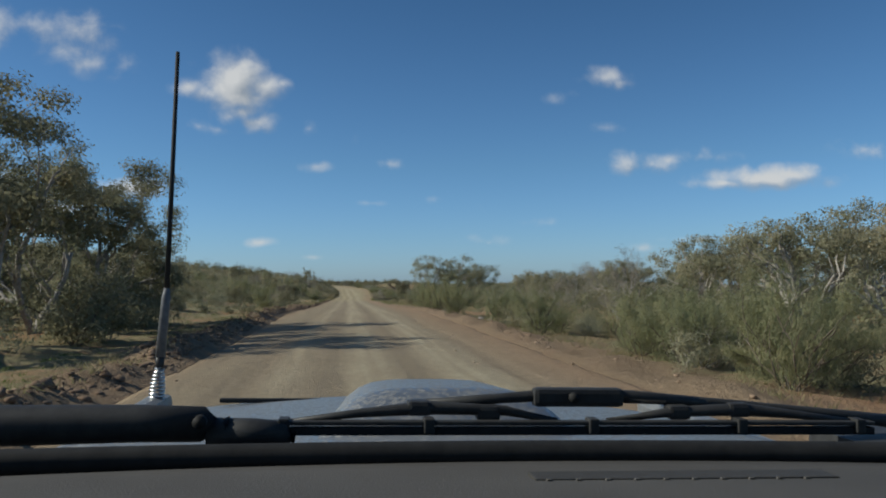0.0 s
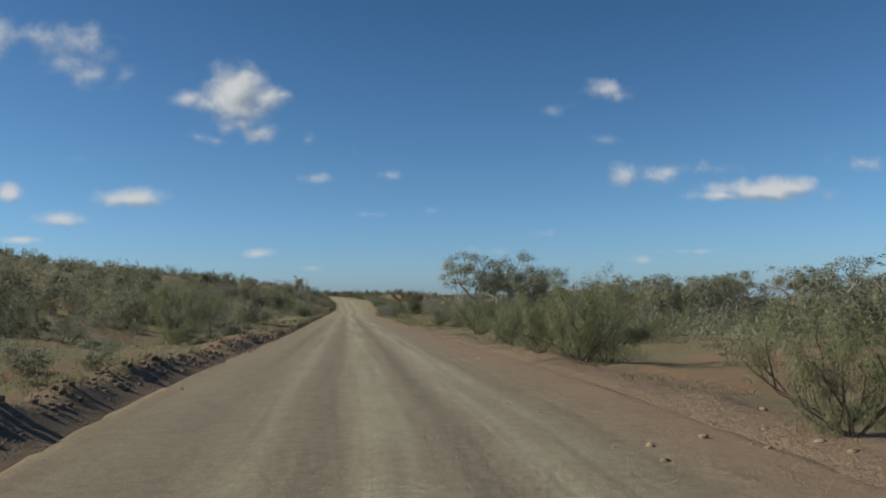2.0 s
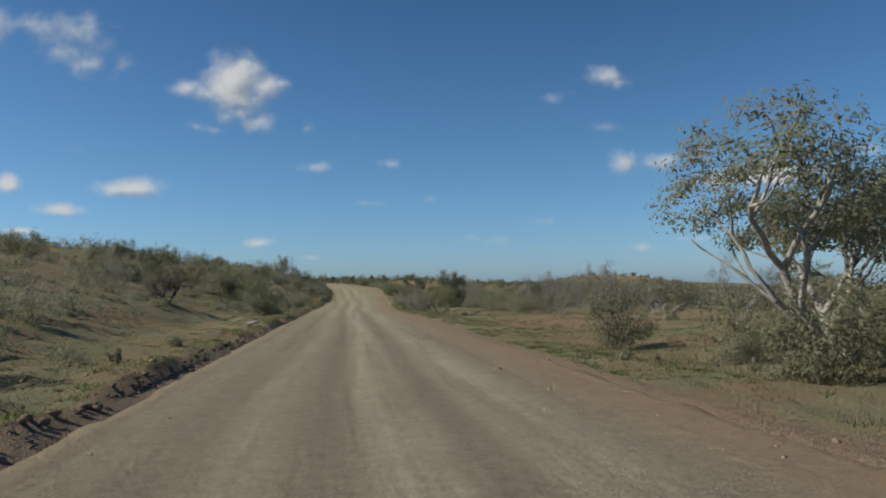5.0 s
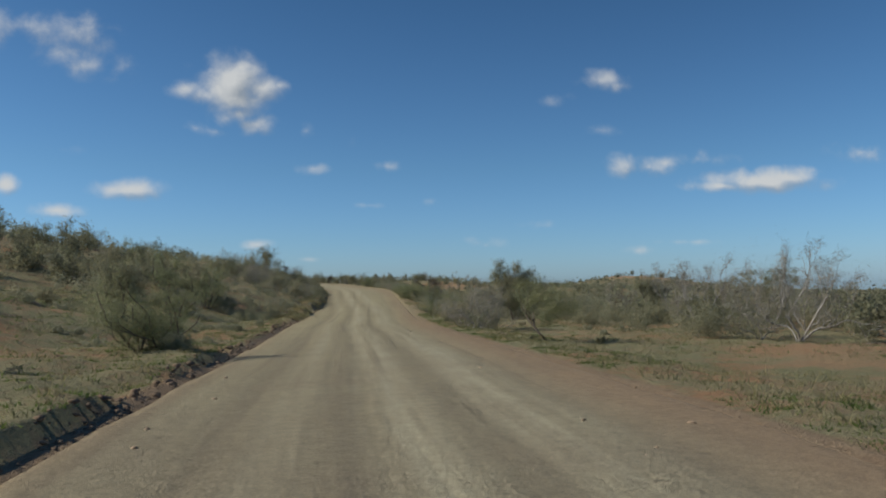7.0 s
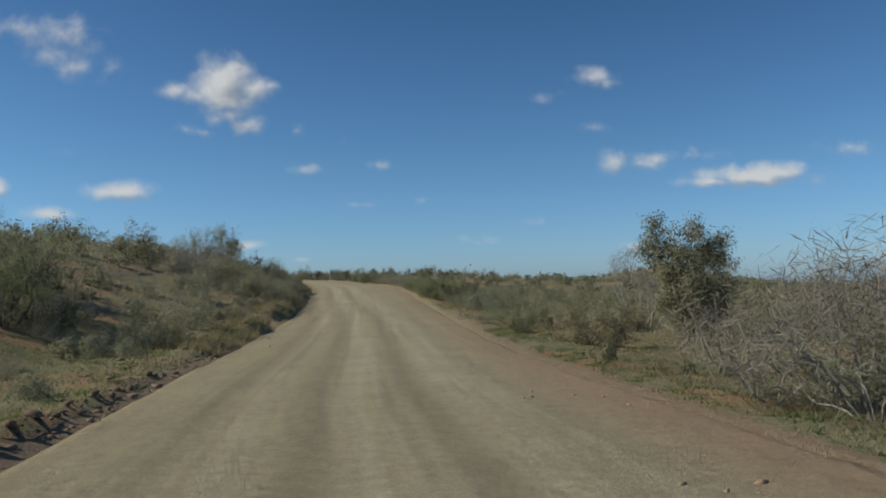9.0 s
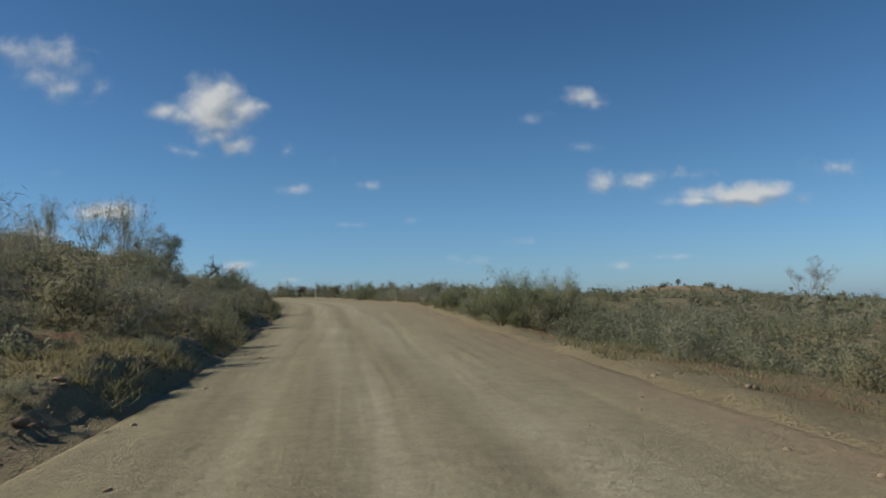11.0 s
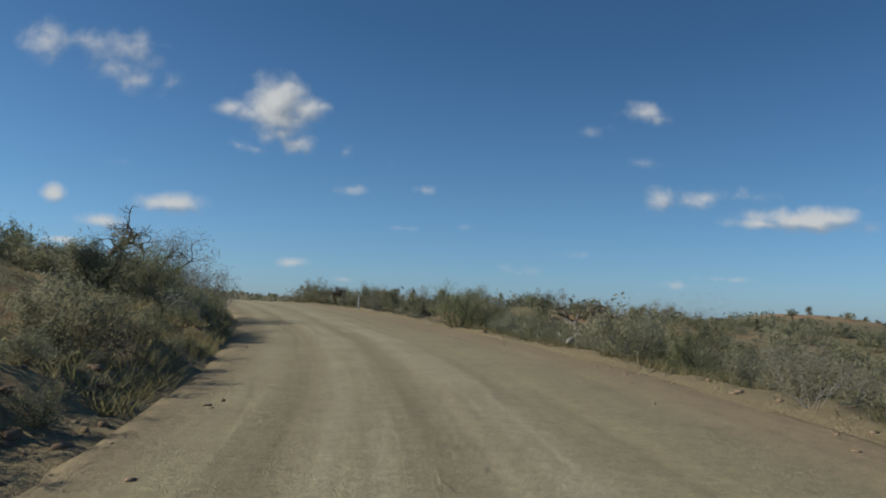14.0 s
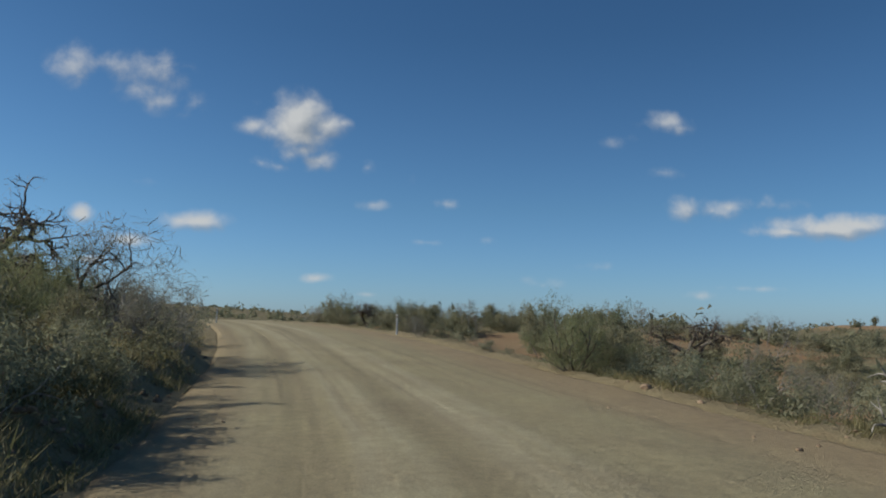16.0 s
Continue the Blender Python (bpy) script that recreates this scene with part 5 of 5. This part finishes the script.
def build_car():
    """Local frame: x across from the car's middle, y ahead of the eye, z above the road."""
    car = new("car")

    def bonnet_z(x, y):
        return 1.300 - 0.075 * (y - 1.0) - 0.055 * (x / 0.78) ** 2 - 0.5 * max(0, y - 2.46) ** 2

    bonnet = part("bonnet", panel(lambda u, v: (u, v, bonnet_z(u, v)), -0.80, 0.80, 0.98, 2.62, 32, 40, 0.02), MAT["paint"], car, "dusty silver bonnet")
    bm = bmesh.new()
    n, m = 18, 16
    g = []
    for i in range(n + 1):
        t = i / n
        line = []
        for j in range(m + 1):
            s = -1 + 2 * j / m
            w = 0.255 - 0.03 * t
            rise = 0.080 * (1 - abs(s) ** 5) * min(1, (t * 5) ** 0.6) * min(1, ((1 - t) * 8) ** 0.6)
            y = 1.42 + 0.62 * t
            x = s * w - 0.03
            line.append(bm.verts.new((x, y, bonnet_z(x, y) - 0.002 + rise)))
        g.append(line)
    for i in range(n):
        for j in range(m):
            bm.faces.new((g[i][j], g[i + 1][j], g[i + 1][j + 1], g[i][j + 1])).smooth = True
    bmesh.ops.recalc_face_normals(bm, faces=bm.faces)
    part("bonnet_scoop", bm, MAT["paint"], bonnet, "raised air scoop speckled with dust")
    # black strip laid on the bonnet in place of a dark reflection
    part("bonnet_seam", box(bmesh.new(), (-0.62, 2.44, 1.168), (-0.05, 2.462, 1.182), 0.004), MAT["rubber"], bonnet)
    # lower body
    for side in (-1, 1):
        x0, x1 = sorted((side * 0.80, side * 0.88))
        part("front_guard", box(bmesh.new(), (x0, 0.9, 0.62), (x1, 2.66, 1.17), 0.03), MAT["paint"], car)
        part("door_panel", box(bmesh.new(), (x0, -1.75, 0.42), (x1, 0.89, 1.12), 0.03), MAT["paint"], car)
        part("windscreen_pillar", rod(bmesh.new(), [(side * 0.90, 0.92, 1.16), (side * 0.78, 0.36, 1.80)], 0.035), MAT["black"], car)
        part("rear_pillar", box(bmesh.new(), (x0 - 0.02 * side, -1.75, 1.12), (x1 - 0.04 * side, -1.55, 1.80), 0.02), MAT["paint"], car)
    part("roof", box(bmesh.new(), (-0.82, -1.75, 1.80), (0.82, 0.36, 1.86), 0.025), MAT["paint"], car)
    part("front_panel", box(bmesh.new(), (-0.79, 2.60, 0.50), (0.79, 2.68, 1.11), 0.03), MAT["black"], car)
    part("tailgate", box(bmesh.new(), (-0.79, -1.80, 0.45), (0.79, -1.74, 1.80), 0.02), MAT["paint"], car)
    part("floor_pan", box(bmesh.new(), (-0.79, -1.73, 0.38), (0.79, 2.58, 0.44), 0.02), MAT["black"], car)
    part("bulkhead", box(bmesh.new(), (-0.79, 0.90, 0.45), (0.79, 0.96, 1.27), 0.01), MAT["black"], car)
    for side in (-1, 1):
        for y in (1.75, -0.95):
            wheel = part("wheel", rod(bmesh.new(), [(side * 0.60, y, 0.37), (side * 0.80, y, 0.37)], [0.22, 0.22], 20), MAT["steel"], car)
            bm = bmesh.new()
            prof = [(0.60, 0.24), (0.585, 0.33), (0.62, 0.372), (0.78, 0.372), (0.815, 0.33), (0.80, 0.24)]
            rings = [[bm.verts.new((side * px, y + pr * math.cos(a), 0.37 + pr * math.sin(a))) for px, pr in prof] for a in [2 * math.pi * i / 28 for i in range(28)]]
            for i in range(28):
                for j in range(6):
                    bm.faces.new((rings[i][j], rings[(i + 1) % 28][j], rings[(i + 1) % 28][(j + 1) % 6], rings[i][(j + 1) % 6]))
            bmesh.ops.recalc_face_normals(bm, faces=bm.faces)
            part("tyre", bm, MAT["rubber"], wheel)
    # dashboard, vent and seal under the glass
    dash = part("dashboard", panel(lambda u, v: (u, v - 0.10 * (u / 0.8) ** 2, 1.360 + 0.012 * math.sin((v - 0.2) * 5) - 0.9 * max(0, 0.30 - v) ** 1.5), -0.86, 0.86, 0.05, 0.79, 30, 24, 0.03), MAT["vinyl"], car, "dark grained vinyl dashboard top")
    part("demister_vent", box(bmesh.new(), (-0.06, 0.69, 1.3665), (0.24, 0.72, 1.3690), 0.002), MAT["dash_slot"], dash)
    for i in range(10):
        part("vent_rib", box(bmesh.new(), (-0.05 + 0.028 * i, 0.686, 1.3665), (-0.045 + 0.028 * i, 0.690, 1.3695), 0.001), MAT["vinyl"], dash)
    seal = [(-0.95 + 1.90 * i / 24, 0.81 - 0.10 * (-1 + 2 * i / 24) ** 2, 1.366) for i in range(25)]
    part("windscreen_seal", rod(bmesh.new(), seal, 0.014, 8), MAT["rubber"], car)
    part("cowl_panel", box(bmesh.new(), (-0.90, 0.83, 1.28), (0.90, 0.97, 1.305), 0.01), MAT["black"], car)
    bm = bmesh.new()
    box(bm, (0.37, 0.80, 1.30), (0.80, 0.95, 1.40), 0.012)
    for v in bm.verts:
        v.co.z = min(v.co.z, 1.365 + 0.06 * max(0.0, v.co.x - 0.30))
    part("cowl_corner", bm, MAT["black"], car)
    # right wiper: blade with its bows, and the arm that carries it
    Z = 1.386
    wiper = part("wiper", box(bmesh.new(), (-0.275, 0.856, Z - 0.016), (0.45, 0.868, Z - 0.007), 0.002), MAT["rubber"], car, "black wiper blade with bowed frame")
    part("wiper_spine", box(bmesh.new(), (-0.275, 0.855, Z - 0.005), (0.45, 0.869, Z), 0.002), MAT["black"], wiper)
    part("wiper_bow", rod(bmesh.new(), [(-0.25, 0.866, Z - 0.003), (-0.17, 0.872, Z + 0.006), (-0.09, 0.876, Z + 0.012), (0.0, 0.874, Z + 0.009), (0.06, 0.868, Z - 0.002)], [0.003, 0.005, 0.008, 0.006, 0.004], 8), MAT["black"], wiper)
    part("wiper_bow", rod(bmesh.new(), [(0.12, 0.868, Z - 0.002), (0.20, 0.874, Z + 0.008), (0.29, 0.876, Z + 0.011), (0.36, 0.872, Z + 0.005), (0.44, 0.866, Z - 0.003)], [0.004, 0.006, 0.008, 0.005, 0.003], 8), MAT["black"], wiper)
    part("wiper_yoke", rod(bmesh.new(), [(-0.10, 0.885, Z + 0.014), (0.0, 0.89, Z + 0.021), (0.07, 0.89, Z + 0.026), (0.16, 0.89, Z + 0.024), (0.29, 0.885, Z + 0.013)], [0.006, 0.006, 0.008, 0.007, 0.007], 8), MAT["black"], wiper)
    part("wiper_clip", box(bmesh.new(), (0.035, 0.878, Z + 0.012), (0.145, 0.898, Z + 0.034), 0.006), MAT["black"], wiper)
    for px, pz in ((-0.10, 0.013), (-0.02, 0.008), (0.21, 0.009), (0.285, 0.012)):
        part("wiper_pivot", box(bmesh.new(), (px - 0.014, 0.868, Z + pz - 0.010), (px + 0.014, 0.890, Z + pz + 0.007), 0.005), MAT["black"], wiper)
    for px in (-0.25, -0.09, 0.10, 0.28, 0.43):
        part("blade_claw", box(bmesh.new(), (px - 0.006, 0.852, Z - 0.014), (px + 0.006, 0.872, Z + 0.003), 0.002), MAT["black"], wiper)
    part("wiper_pin", rod(bmesh.new(), [(0.082, 0.870, Z + 0.024), (0.082, 0.90, Z + 0.024)], 0.006, 12), MAT["rubber"], wiper)
    part("wiper_arm", rod(bmesh.new(), [(0.13, 0.89, Z + 0.022), (0.26, 0.885, Z + 0.018), (0.40, 0.88, Z + 0.006), (0.55, 0.87, Z - 0.010)], [0.006, 0.005, 0.006, 0.010], 8), MAT["black"], wiper)
    wiper.location = (-0.05, 0, 0.006)
    # left wiper's arm head with its knuckle
    bm = rod(bmesh.new(), [(-0.95, 0.855, 1.378), (-0.62, 0.855, 1.382), (-0.45, 0.855, 1.385), (-0.385, 0.855, 1.384), (-0.36, 0.855, 1.380)], [0.024, 0.022, 0.020, 0.019, 0.013], 14)
    head = part("wiper_head", bm, MAT["black"], car, "black wiper arm head")
    part("wiper_bolt", rod(bmesh.new(), [(-0.385, 0.828, 1.390), (-0.385, 0.84, 1.390)], 0.007, 12), MAT["rubber"], head)
    part("wiper_cap", rod(bmesh.new(), [(-0.38, 0.858, 1.374), (-0.33, 0.858, 1.373), (-0.298, 0.858, 1.371), (-0.287, 0.858, 1.369)], [0.017, 0.017, 0.015, 0.008], 14), MAT["black"], head)
    head.location = (0, 0, 0.005)
    part("wiper_rib", box(bmesh.new(), (-0.80, 0.826, 1.356), (-0.62, 0.836, 1.364), 0.002), MAT["rubber"], head)
    # aerial on the front guard
    ax, ay, az = -0.835, 2.55, 1.13
    aerial = part("aerial", rod(bmesh.new(), [(ax, ay, az - 0.04), (ax, ay, az + 0.01)], 0.030, 14), MAT["black"], car, "tall whip aerial on a coil spring")
    pts, rad = [], []
    for i in range(12 * 11 + 1):
        a = 2 * math.pi * i / 12
        f = i / (12 * 11)
        r = 0.026 * math.sin(0.55 + 2.0 * f) ** 0.8 * (1 - 0.45 * f)
        pts.append((ax + r * math.cos(a) + 0.008 * f, ay + r * math.sin(a), az + 0.01 + 0.125 * f))
        rad.append(0.0052)
    part("aerial_spring", rod(bmesh.new(), pts, rad, 6), MAT["steel"], aerial, "bright coiled steel spring")
    part("aerial_ferrule", rod(bmesh.new(), [(ax + 0.008, ay, az + 0.13), (ax + 0.009, ay, az + 0.17)], 0.014, 12), MAT["black"], aerial)
    part("aerial_sleeve", rod(bmesh.new(), [(ax + 0.009, ay, az + 0.168), (ax + 0.02, ay, az + 0.36), (ax + 0.021, ay, az + 0.39)], [0.016, 0.014, 0.008], 12), MAT["whip"], aerial, "grey aerial sleeve")
    part("aerial_whip", rod(bmesh.new(), [(ax + 0.021, ay, az + 0.385), (ax + 0.024, ay, az + 0.75), (ax + 0.026, ay, az + 1.16)], [0.0085, 0.0075, 0.0065], 10), MAT["rubber"], aerial)
    car.matrix_basis = pose(0.18, 0, 0.10, 0, 2.0, 0)
    return tagged(car, "dusty silver four-wheel-drive car on the dirt road", "car")


build_car()
